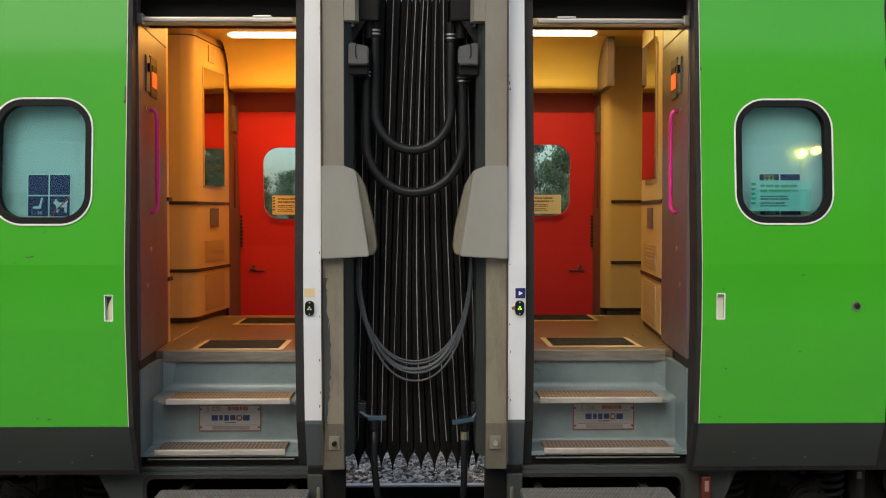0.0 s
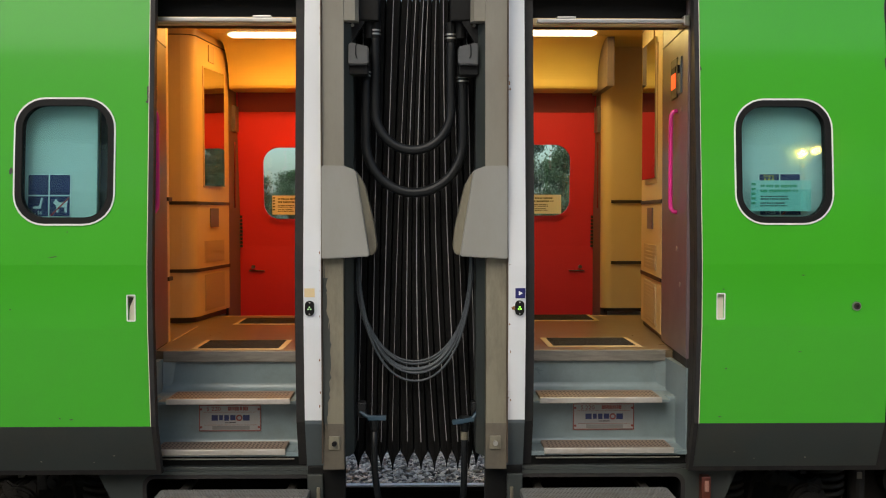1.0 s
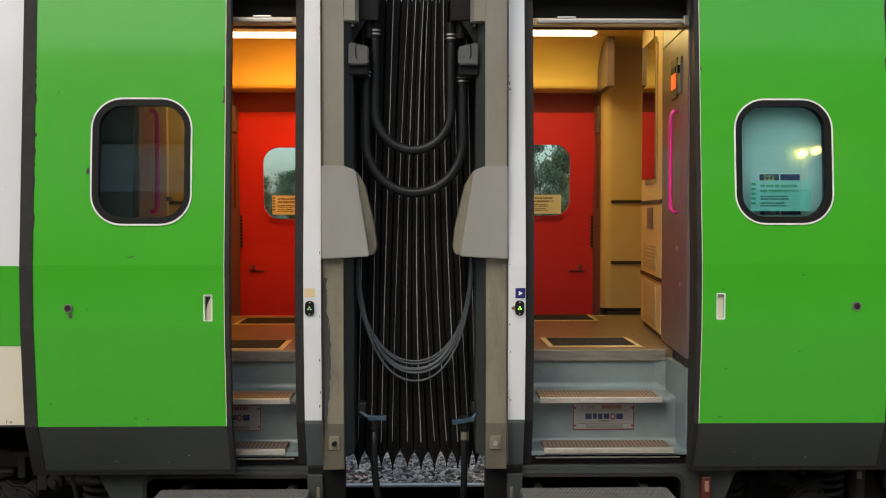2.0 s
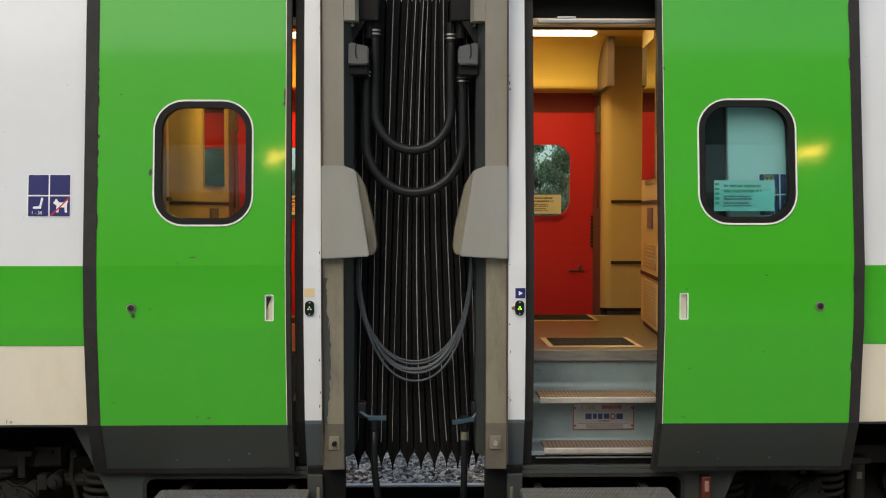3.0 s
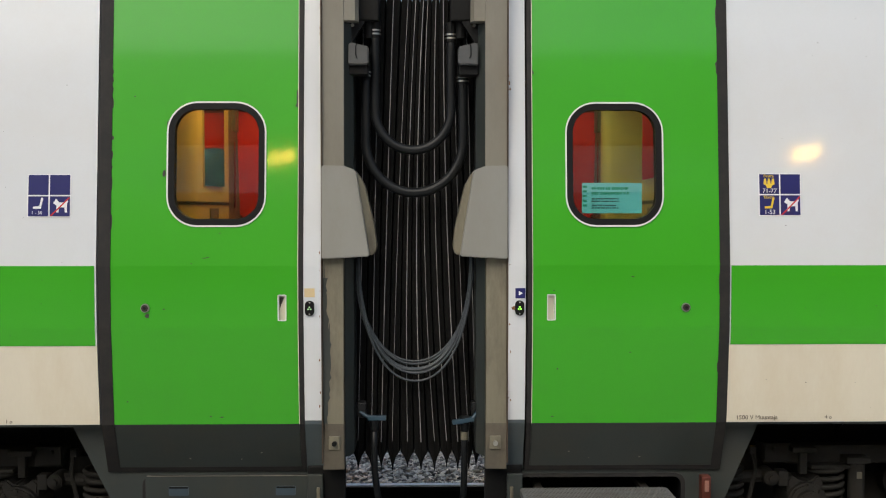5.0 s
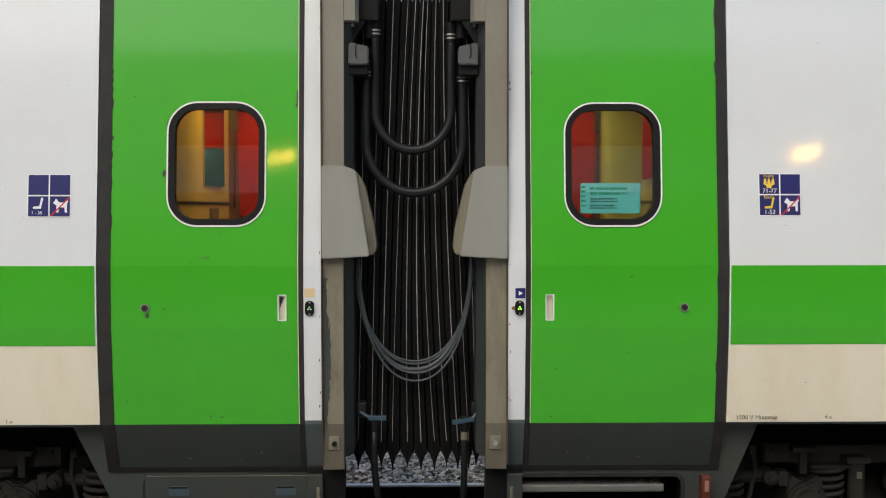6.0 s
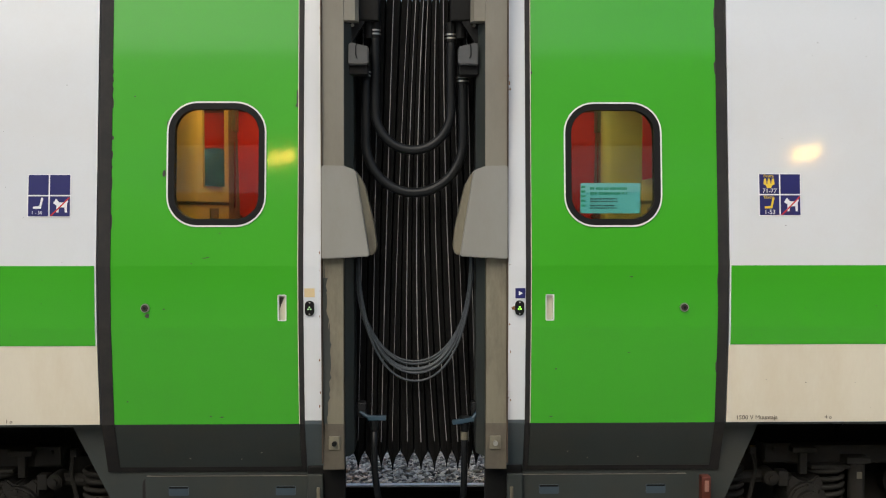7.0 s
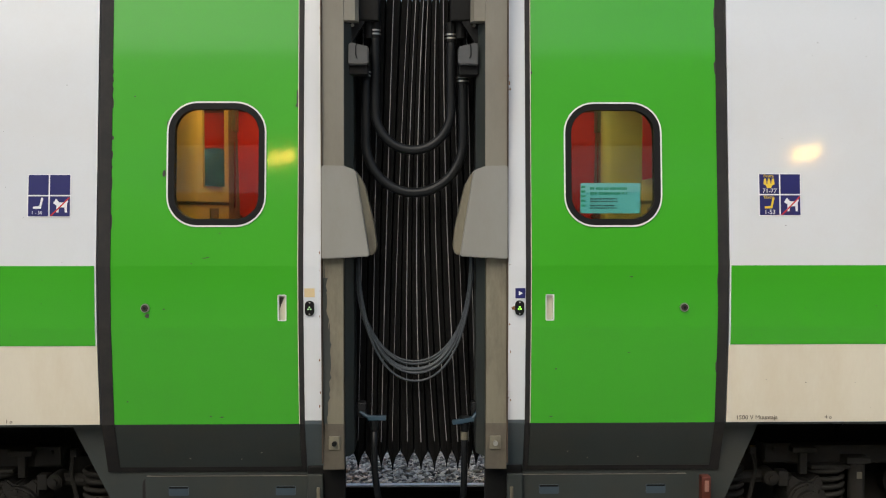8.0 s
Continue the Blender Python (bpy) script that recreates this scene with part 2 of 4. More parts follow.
tagged(link("ground", box(-600, 600, -600, 600, -0.80, -0.34), GRASS), "rough grass and soil beyond the tracks", "ground", kind="structure")
tagged(link("ballast_bed", box(-80, 80, 2.35, 6.5, -0.34, -0.20), BALLAST), "grey crushed stone railway bed", "ballast", kind="structure")
tagged(link("track_bed", box(-80, 80, -0.42, 2.35, -0.34, -0.18), SHADEBED), "crushed stone under the train, darkened for the shade there", "ballast", kind="structure")
tagged(link("platform", box(-80, 80, -16, -0.42, -0.34, 0.55), PAVING), "pale concrete railway platform beside the train", "platform", kind="structure")


def rail(y):
    r = thing("rail", "steel running rail with a shiny worn head", "rail", "rails of the track")
    poly = [(y - 0.07, -0.17), (y + 0.07, -0.17), (y + 0.07, -0.155), (y + 0.012, -0.135), (y + 0.012, -0.045), (y + 0.034, -0.035), (y + 0.034, -0.008),
            (y - 0.034, -0.008), (y - 0.034, -0.035), (y - 0.012, -0.045), (y - 0.012, -0.135), (y - 0.07, -0.155)]
    part("rail_body", xprism(poly, -40, 40), IRON, r, "rust-brown rail web and foot")
    part("rail_head", xprism([(y - 0.036, -0.008), (y + 0.036, -0.008), (y + 0.030, 0.004), (y - 0.030, 0.004)], -40, 40), RAILTOP, r, "bright polished rail head")


rail(0.92)
rail(2.43)

stone_mat = mat("ballast_stone", (0.85, 0.79, 0.69), 0.85, vary=0.2, scale=30, fine=200, bump=0.4)
nt = stone_mat.node_tree
isl = nt.nodes.new("ShaderNodeNewGeometry")
hue = nt.nodes.new("ShaderNodeMapRange")
hue.inputs["To Min"].default_value, hue.inputs["To Max"].default_value = 0.06, 1.15
nt.links.new(isl.outputs["Random Per Island"], hue.inputs["Value"])
mx = nt.nodes.new("ShaderNodeMixRGB")
mx.blend_type = "MULTIPLY"
mx.inputs[0].default_value = 1.0
old = nt.nodes["Principled BSDF"].inputs["Base Color"].links[0].from_socket
nt.links.new(old, mx.inputs[1])
nt.links.new(hue.outputs[0], mx.inputs[2])
nt.links.new(mx.outputs[0], nt.nodes["Principled BSDF"].inputs["Base Color"])


def stones(x0, x1, y0, y1, step, z):
    rng = random.Random(4)
    t = bmesh.new()
    bmesh.ops.create_icosphere(t, subdivisions=1, radius=1)
    base = [v.co.copy() for v in t.verts]
    tris = [[v.index for v in f.verts] for f in t.faces]
    t.free()
    verts, faces = [], []
    y = y0
    while y < y1:
        x = x0
        while x < x1:
            r = rng.uniform(0.5, 1.15) * step * 0.95
            m = Euler((rng.gauss(0, 0.35), rng.gauss(0, 0.35), rng.uniform(0, 6.3))).to_matrix() @ Matrix.Diagonal((r * rng.uniform(0.8, 1.5), r * rng.uniform(0.6, 1.0), r * rng.uniform(0.25, 0.55)))
            c = Vector((x + rng.uniform(-0.5, 0.5) * step, y + rng.uniform(-0.5, 0.5) * step, z + rng.uniform(0, 0.035)))
            k = len(verts)
            verts += [c + m @ (b * rng.uniform(0.68, 1.22)) for b in base]
            faces += [[k + i for i in f] for f in tris]
            x += step
        y += step
    me = bpy.data.meshes.new("ballast_stones")
    me.from_pydata(verts, [], faces)
    me.materials.append(stone_mat)
    return tagged(new("ballast_stones", me), "loose grey and brown crushed ballast stones", "ballast", kind="stuff")


stones(-1.1, 1.1, 2.52, 5.0, 0.027, -0.195)


# ---- the two cars ----
def on_face(a, b, u0, u1, z0, z1, proud, bm=None, sink=0.004, bevel=0.0):
    """A flat block on the upright face from a to b in the plan, u along it in metres."""
    a, b = Vector(a), Vector(b)
    d = (b - a).normalized()
    n = Vector((-d.y, d.x))
    if n.x > 0:
        n = -n
    q = [a + d * u0 - n * sink, a + d * u1 - n * sink, a + d * u1 + n * proud, a + d * u0 + n * proud]
    return zprism([tuple(v) for v in q], z0, z1, bm, bevel)


def face_point(a, b, u, proud):
    a, b = Vector(a), Vector(b)
    d = (b - a).normalized()
    n = Vector((-d.y, d.x))
    n = -n if n.x > 0 else n
    return a + d * u + n * proud


TRIM_Z = (1.546, 1.998)
GROUT = mat("dark_trim", (0.03, 0.02, 0.014), 0.5, bump=0.05)
GRILLE = mat("grille_laminate", (0.48, 0.35, 0.20), 0.5, vary=0.1, bump=0.1)
DISPLAY = glow("red_display", (1.0, 0.10, 0.02), 0.75)
SLOT = mat("slot_plate", (0.055, 0.082, 0.105), 0.4, vary=0.1, bump=0.05)
TREAD = mat("worn_tread", (0.25, 0.18, 0.135), 0.5, metal=0.2, vary=0.25, fine=150, bump=0.2, stain=(0.20, 0.11, 0.06), stain_amount=0.8, stain_scale=6)
TREADSLOT = mat("tread_slots", (0.11, 0.082, 0.062), 0.7, vary=0.3, bump=0.2)
NOSE = mat("bare_nosing", (0.50, 0.47, 0.43), 0.42, metal=0.6, vary=0.15, bump=0.1, stain=(0.35, 0.28, 0.2), stain_amount=0.5, stain_scale=9)
EDGE = mat("dull_floor_edge", (0.25, 0.23, 0.20), 0.45, metal=0.5, vary=0.25, bump=0.1, stretch=(1, 8, 8), stain=(0.10, 0.08, 0.06), stain_amount=0.6, stain_scale=7)
LED = {1: glow("green_led", (0.35, 1.0, 0.10), 0.55), -1: glow("pale_led", (0.55, 0.9, 0.45), 0.16)}
PAPER = mat("white_notice_paper", (0.74, 0.73, 0.70), 0.55, vary=0.03, bump=0.0)
# white paper with the pane's blue-green light put into its colour
TINTPAPER = mat("pane_tinted_paper", (0.30, 0.58, 0.57), 0.55, vary=0.03, bump=0.0)
PAPERDARK = mat("notice_olive", (0.07, 0.075, 0.04), 0.5, vary=0.05, bump=0.0)
PAPERGREEN = mat("notice_green", (0.03, 0.30, 0.16), 0.5, vary=0.05, bump=0.0)
PLATEMETAL = mat("name_plate_metal", (0.30, 0.30, 0.295), 0.42, metal=0.5, vary=0.12, bump=0.05, stain=(0.28, 0.24, 0.2), stain_amount=0.5, stain_scale=12)
PLATERED = mat("faded_red_enamel", (0.22, 0.04, 0.03), 0.5, vary=0.3, bump=0.05)
PLATEBLUE = mat("blue_enamel", (0.012, 0.02, 0.09), 0.45, vary=0.1, bump=0.0)
JOINT = mat("joint_sealant", (0.07, 0.045, 0.028), 0.7, vary=0.4, bump=0.2)
RUST = mat("rust_stain", (0.20, 0.085, 0.03), 0.8, vary=0.35, bump=0.2)
WALLTEXT = mat("faded_lettering", (0.10, 0.075, 0.06), 0.5, vary=0.2, bump=0.0)
CHIP = mat("bare_primer_chip", (0.045, 0.045, 0.035), 0.7, vary=0.3, bump=0.2)


def notice(parent, cx, cz, w, h, y, paper, ink):
    """A notice of heading, small print and a column of marks; parts of a door."""
    sh = part("notice", box(cx - w / 2, cx + w / 2, y, y + 0.0015, cz - h / 2, cz + h / 2), paper, parent, "pale printed notice stuck behind the pane")
    f = y - 0.001
    bm = None
    for i in range(5):
        bm = box(cx - w * 0.49, cx - w * 0.42, f - 0.0006, f, cz + h * (0.34 - i * 0.155), cz + h * (0.41 - i * 0.155), bm=bm)
    part("mark_column", bm, ink, sh)
    part("heading", bars_mesh(cx - w * 0.34, cz + h * 0.36, w * 0.72, h * 0.16, 2, f, 3), ink, sh)
    part("lettering", bars_mesh(cx - w * 0.34, cz + h * 0.0, w * 0.5, h * 0.085, 2, f, 5), DARKTEXT, sh)
    part("lettering", bars_mesh(cx - w * 0.34, cz - h * 0.22, w * 0.48, h * 0.085, 2, f, 8), DARKTEXT, sh)
    return sh


def bars_mesh(x0, z0, w, h, rows, y, seed):
    rng = random.Random(seed)
    bm = None
    for i in range(rows):
        x, end = x0, x0 + w * rng.uniform(0.8, 1.0)
        while x < end:
            n = w * rng.uniform(0.03, 0.05)
            bm = box(x, min(x + n, end), y - 0.0006, y, z0 - h * i - h * rng.uniform(0.45, 0.6), z0 - h * i, bm=bm)
            x += n * (1.25 if rng.random() > 0.2 else 1.9)
    return bm


def train_car(s, label):
    car = thing("train_car", label, "train car", "coupled cars")

    def p(name, bm, material, label="", parent=None, smooth=False):
        return part(name, mirror(bm, s), material, parent or car, label, smooth)

    # outer skin
    wall = p("side_wall", sheet(1.515, 12, Z_LOW, 3.5), WHITE, "glossy white painted side wall")
    p("green_band", sheet(1.523, 12, 1.308, Z_UP, 0.003, 0.0028), GREEN, "green painted waist band", wall)
    p("lower_band", sheet(1.515, 12, Z_LOW + 0.002, 1.306, 0.003, 0.0028), CREAM, "cream dust-stained lower band", wall)
    p("bottom_rail", box(1.515, 12, side(Z_LOW) + 0.01, side(Z_LOW) + 0.05, Z_LOW - 0.012, Z_LOW - 0.001), SKIRT)
    pil = p("pillar", sheet(0.449, 0.532, 0.94, 3.5, 0.0, 0.06), WHITE, "white painted door pillar with rust marks")
    p("pillar_foot", sheet(0.449, 0.532, 0.672, 0.94, 0.0, 0.06), BLUEGREY, "blue-grey pillar foot")
    p("header", sheet(0.532, 1.515, 3.02, 3.5, 0.0, 0.03), WHITE)
    farside = [(far(z), z) for z in (0.7, Z_LOW, Z_MID, Z_UP, 3.5)]
    p("far_wall", xprism(farside + [(y - 0.04, z) for y, z in reversed(farside)], 1.40, 12), WHITE)
    p("far_pillar", xprism(farside + [(y - 0.04, z) for y, z in reversed(farside)], 0.45, 0.56), WHITE)
    p("roof", xprism([(0.15, 3.42), (3.0, 3.42), (2.85, 3.62), (1.6, 3.75), (0.3, 3.62)], 0.45, 12), SKIRT)
    p("underframe", box(1.75, 12, 0.30, 2.85, 0.93, 1.16), BLACK)
    p("saloon_end", box(2.62, 2.66, 0.2, 2.9, 1.16, 3.3), WALLP)
    # recess behind the sliding leaf
    p("door_jamb", sheet(0.532, 0.579, 0.69, 3.02, -0.052, 0.14), RUBBER)
    p("door_jamb", sheet(1.358, 1.515, 0.69, 3.02, -0.052, 0.03), RUBBER)
    p("jamb_return", sheet(1.360, 1.385, 0.74, 2.86, -0.084, 0.06), RUBBER)
    p("door_sill", box(0.532, 1.40, 0.198, 0.32, 0.675, 0.742, 0.006), BLACK)
    p("sill_strip", box(0.58, 1.33, 0.190, 0.21, 0.732, 0.752, 0.003), STEEL)
    p("sill_line", box(0.60, 1.32, 0.160, 0.171, 0.722, 0.727), EDGE, "thin worn metal line of the sill")
    p("sill_beam", box(0.50, 1.40, 0.172, 0.20, 0.655, 0.684, 0.004), SKIRT)
    # door gear above the opening
    p("door_gear", box(0.535, 1.50, 0.24, 0.50, 2.90, 3.30), BLACK)
    gear = p("guide_rail", box(0.60, 1.335, 0.155, 0.185, 2.874, 2.894, 0.004), STEEL, "bare metal door guide rail")
    p("rail_bracket", box(1.322, 1.352, 0.150, 0.20, 2.862, 2.912, 0.004), STEEL, "", gear)
    p("rail_bracket", box(0.70, 0.79, 0.155, 0.20, 2.894, 2.906, 0.003), STEEL, "", gear)
    p("fascia", box(0.535, 1.40, 0.20, 0.24, 2.868, 2.905), WALLP)
    # skirt
    g = 0.025 if s > 0 else 0.0
    p("skirt_plate", prism([(1.689 + g, 0.905), (1.515, 0.905), (1.51, 0.668), (1.352, 0.666), (1.352, 0.25), (1.36 + 2.6 * g, 0.25)], 0.152, 0.175), SKIRT, "blue-grey gusset plate")
    bay = p("step_bay", plate(rect(0.449, 1.40, 0.24, 0.667), [rounded(0.902, 0.447, 0.862, 0.39, 0.045)], -0.148, 0.02, follow=lambda z: 0.0), SKIRT, "dark frame of the folding step")
    p("bay_rim", plate(rounded(0.902, 0.447, 0.880, 0.406, 0.05), [rounded(0.902, 0.447, 0.842, 0.37, 0.04)], -0.140, 0.03, follow=lambda z: 0.0), RUBBER, "", bay)
    bm = box(0.46, 1.345, 0.62, 0.64, 0.25, 0.67)
    bm = box(0.46, 0.47, 0.170, 0.62, 0.25, 0.67, bm=bm)
    bm = box(1.335, 1.345, 0.170, 0.62, 0.25, 0.67, bm=bm)
    bm = box(0.46, 1.345, 0.170, 0.64, 0.650, 0.660, bm=bm)
    p("bay_lining", bm, BLACK, "", bay)
    if s > 0:
        ml = p("marker_light", box(1.416, 1.462, 0.10, 0.16, 0.48, 0.640, 0.006), mat("red_brown_lamp_body", (0.10, 0.024, 0.015), 0.45), "red-brown side marker lamp with a white lens")
        p("lens", box(1.429, 1.450, 0.091, 0.102, 0.565, 0.622, 0.004), mat("pale_red_lens", (0.34, 0.17, 0.13), 0.2), "white lens", ml)

    # gangway end
    post = p("corner_post", zprism([(0.442, 0.03), (0.340, 0.03), (0.338, 0.032), (0.338, 0.12), (0.442, 0.12)], 1.74, 3.5), BEIGE, "beige painted corner post")
    low = p("lower_post", zprism([(0.442, 0.03), (0.345, 0.03), (0.342, 0.033), (0.342, 0.12), (0.442, 0.12)], 0.705, 1.735), DIRTSHADE, "soiled beige lower post with scraped paint")
    # return of the beige post, its shade given as dark grey paint
    p("post_return", zprism([(0.3375, 0.042), (0.300, 0.125), (0.300, 0.36), (0.3375, 0.36)], 0.76, 2.855), SKIRT, "inner flank of the post, dark grey for its shade", post)
    beam = p("end_beam", box(0.345, 0.53, 0.125, 0.20, 0.10, 0.70, 0.01), BLACK)
    p("beam_cover", box(0.452, 0.528, 0.098, 0.124, 0.30, 0.66, 0.005), SKIRT, "dusty grey-brown cover plate", beam)
    p("cover_lug", box(0.466, 0.482, 0.084, 0.100, 0.52, 0.60, 0.005), DIRTSHADE, "", beam)
    p("seam_strip", box(0.4435, 0.4485, 0.012, 0.05, 0.735, 3.5), JOINT, "dark rust-brown joint", post)
    p("post_head", zprism([(0.3372, 0.032), (0.285, 0.034), (0.270, 0.06), (0.270, 0.12), (0.3372, 0.12)], 2.86, 3.5), BEIGE, "", post)
    sock = p("socket_plate", box(0.362, 0.416, 0.018, 0.032, 0.80, 0.865, 0.004), DIRTSHADE, "", low)
    p("socket_stud", cyl((0.388, 0.0, 0.832), (0.388, 0.02, 0.832), 0.012, 14), STEEL if s > 0 else BLACK, "", sock)
    p("end_wall", box(0.40, 0.48, 0.16, 2.95, 0.85, 3.5), BLACK)
    p("gangway_frame", box(0.285, 0.40, 0.36, 0.50, 0.74, 3.3, 0.01), BLACK)
    p("fairing", prism([(0.443, 1.722), (0.219, 1.735), (0.2185, 1.75), (0.280, 2.140), (0.286, 2.147), (0.338, 2.166), (0.443, 2.168)], -0.02, 0.22, bevel=0.005), FAIRING, "grey moulded cable fairing")
    # side-facing flange: its dirt and its shade both go into the darker brown
    p("fairing_lip", prism([(0.24, 1.735), (0.196, 1.742), (0.185, 1.775), (0.197, 1.88), (0.243, 2.075), (0.276, 2.135), (0.30, 2.15)], 0.055, 0.20, bevel=0.006), DIRTSHADE, "flange of the fairing, browned for dirt and side shade")
    p("post_foot", zprism([(0.4425, 0.0285), (0.345, 0.0285), (0.3405, 0.033), (0.3405, 0.12), (0.4425, 0.12)], 0.703, 0.925), POSTFOOT, "darker brown-grey foot of the post", low)
    rs = random.Random(40 + s)
    if s < 0:
        bm = bmesh.new()
        for i in range(60):
            x, z = min(0.441, 0.432 + rs.gauss(0, 0.008)), rs.uniform(0.90, 1.66)
            w, h = rs.uniform(0.0012, 0.0045), rs.uniform(0.008, 0.07)
            prism([(x + w * rs.uniform(0.5, 1) * math.cos(a), z + h * rs.uniform(0.4, 1) * math.sin(a)) for a in (0, 0.8, 1.6, 2.4, 3.2, 4.0, 4.8, 5.5)], 0.0285, 0.031, bm)
        tagged(p("scraped_paint", bm, SKIRT, "blue-grey scrapes through the paint", low), kind="stuff")
        zs = [0.93 + 0.02 * i for i in range(36)]
        wear = [(0.4415, z) for z in zs] + [(0.414 + 0.011 * math.sin(9 * z) + rs.uniform(-0.006, 0.006), z) for z in reversed(zs)]
        p("worn_strip", prism(wear, 0.0282, 0.031), SKIRT, "blue-grey worn strip along the post", low)
    bm = bmesh.new()
    for i in range(9):
        x, z = 0.452 + abs(rs.gauss(0, 0.006)), rs.choice((rs.uniform(0.98, 1.3), rs.uniform(1.4, 1.8), rs.uniform(2.2, 2.9)))
        w, h = rs.uniform(0.0015, 0.005), rs.uniform(0.002, 0.012)
        plate([(x + w * rs.uniform(0.5, 1) * math.cos(a), z + h * rs.uniform(0.4, 1) * math.sin(a)) for a in (0, 0.8, 1.6, 2.4, 3.2, 4.0, 4.8, 5.5)], [], 0.001, 0.001, bm)
    tagged(p("rust_specks", bm, RUST, "small rust specks", pil), kind="stuff")
    bm = bmesh.new()
    for i in range(14):
        x, z = rs.uniform(1.6, 2.25), rs.uniform(0.96, 2.9)
        w, h = rs.uniform(0.001, 0.004), rs.uniform(0.001, 0.003)
        plate([(x + w * rs.uniform(0.5, 1) * math.cos(a), z + h * rs.uniform(0.4, 1) * math.sin(a)) for a in (0, 1.2, 2.4, 3.6, 4.8)], [], 0.0042, 0.001, bm)
    tagged(p("dirt_specks", bm, CHIP, "dark dirt specks", wall), kind="stuff")

    # vestibule shell
    p("floor", box(0.50, 2.6, 0.577, 2.50, 1.13, 1.208), LINO, "brown worn lino floor")
    p("floor_nosing", box(0.56, 1.335, 0.540, 0.575, 1.153, 1.212, 0.004), EDGE, "metal floor edge strip")
    mx0, mx1 = (0.712, 1.206) if s < 0 else (0.728, 1.242)
    for y0 in ((0.62, 1.89) if s < 0 else (0.70, 2.09)):
        mt = p("mat_frame", box(mx0, mx1, y0, y0 + 0.41, 1.204, 1.2115), TAPE, "cream tape border of a floor mat")
        p("mat_field", box(mx0 + 0.03, mx1 - 0.03, y0 + 0.035, y0 + 0.375, 1.206, 1.2145), MATS, "black ribbed mat field", mt)
        for i in range(9):
            y = y0 + 0.05 + 0.037 * i
            p("mat_rib", box(mx0 + 0.034, mx1 - 0.034, y, y + 0.018, 1.2140, 1.2165), MATS, "", mt)
    if s < 0:
        p("floor_strip", zprism([(1.393, 1.02), (1.399, 1.02), (1.418, 1.80), (1.412, 1.80)], 1.206, 1.2115), TAPE, "pale floor joint strip")
    p("warning_tape", box(0.58, 1.33, 0.580, 0.590, 1.205, 1.2108), TAPE)
    p("warning_tape", box(0.56, 1.36, 2.455, 2.475, 1.205, 1.2105), TAPE)
    p("ceiling", box(0.50, 2.6, 0.24, 2.27, 3.17, 3.22), CEIL)
    curve = [(2.25, 3.168)] + [(2.30 + 0.39 * math.sin(k * math.pi / 40), 2.90 + 0.268 * math.cos(k * math.pi / 40)) for k in range(21)] + [(2.692, 2.875), (2.70, 2.858), (2.715, 2.85)]
    p("cove_panel", xprism(curve + [(3.05, 2.85), (3.05, 3.2), (2.25, 3.2)], 0.5, 1.37 if s < 0 else 1.325), CEIL, "cream curved ceiling cove")
    if s > 0:
        p("cove_end", box(1.328, 1.377, 2.30, 3.05, 2.83, 3.168), PLUM, "plum-brown end of the ceiling cove")
    p("side_ceiling", box(1.375 if s < 0 else 1.33, 2.6, 2.275, 2.82, 3.17, 3.22), CEIL)
    p("gangway_wall", box(0.49, 0.53, 0.16, 2.95, 1.13, 3.2), WALLP)

    # panels beside the near door
    a, b = (1.3505, 0.19), (1.400, 0.93)
    pocket = p("door_pocket_panel", on_face(a, b, -0.02, 0.741, 1.216, 3.17, 0.0, sink=0.03), PLUM, "plum-brown laminate door pocket panel")
    p("pocket_kick", on_face(a, b, -0.02, 0.741, 1.168, 1.215, -0.005, sink=0.03), RUBBER, "black kick strip", pocket)
    pts = []
    for i, (z, o) in enumerate([(1.945, 0.0), (1.950, 0.020), (1.966, 0.031)] + [(1.99 + 0.055 * k, 0.034) for k in range(9)] + [(2.455, 0.031), (2.470, 0.020), (2.475, 0.0)]):
        q = face_point(a, b, 0.265 + 0.012 * (z - 1.945), o)
        pts.append((q.x, q.y, z))
    p("handrail", tube(pts, 0.0115, 14), PINK, "magenta vertical handrail", pocket, True)
    cp = p("control_plate", on_face(a, b, 0.255, 0.435, 2.545, 2.752, 0.008, bevel=0.003), GROUT, "", pocket)
    p("dark_screen", on_face(a, b, 0.28, 0.40, 2.674, 2.706, 0.012), BLACK, "", cp)
    p("panel_seam", on_face(a, b, 0.0, 0.741, 2.866, 2.872, 0.003), GROUT, "", pocket)
    p("alarm_display", on_face(a, b, 0.28, 0.40, 2.595, 2.672, 0.012), DISPLAY, "glowing orange-red display", cp)
    cp = p("switch_plate", on_face(a, b, 0.14, 0.235, 2.555, 2.74, 0.008, bevel=0.003), BLUEGREY, "", pocket)
    p("switch", on_face(a, b, 0.165, 0.21, 2.66, 2.70, 0.02), BLACK, "", cp)
    for v, z in ((0.14, 2.47), (0.25, 1.755), (0.15, 1.575)):
        q = face_point(a, b, v, 0.0)
        p("screw", cyl((q.x + 0.004, q.y, z), (q.x - 0.005, q.y, z), 0.012, 10), STEEL, "", pocket)
    # cabinets
    if s < 0:
        p("partition", zprism([(1.400, 0.93), (1.407, 1.01), (2.6, 1.01), (2.6, 0.93)], 1.20, 3.17), WALLP, "beige laminate partition")
        for z in TRIM_Z:
            p("trim_line", box(1.390, 1.43, 0.924, 1.016, z + 0.012, z + 0.034), GROUT)
        fa, fb = (1.465, 2.07), (1.385, 2.75)
        bend = [((1 - k) ** 2 * 1.465 + 2 * k * (1 - k) * 1.474 + k * k * 1.56, (1 - k) ** 2 * 2.07 + 2 * k * (1 - k) * 1.995 + k * k * 1.982) for k in (i / 10 for i in range(1, 11))]
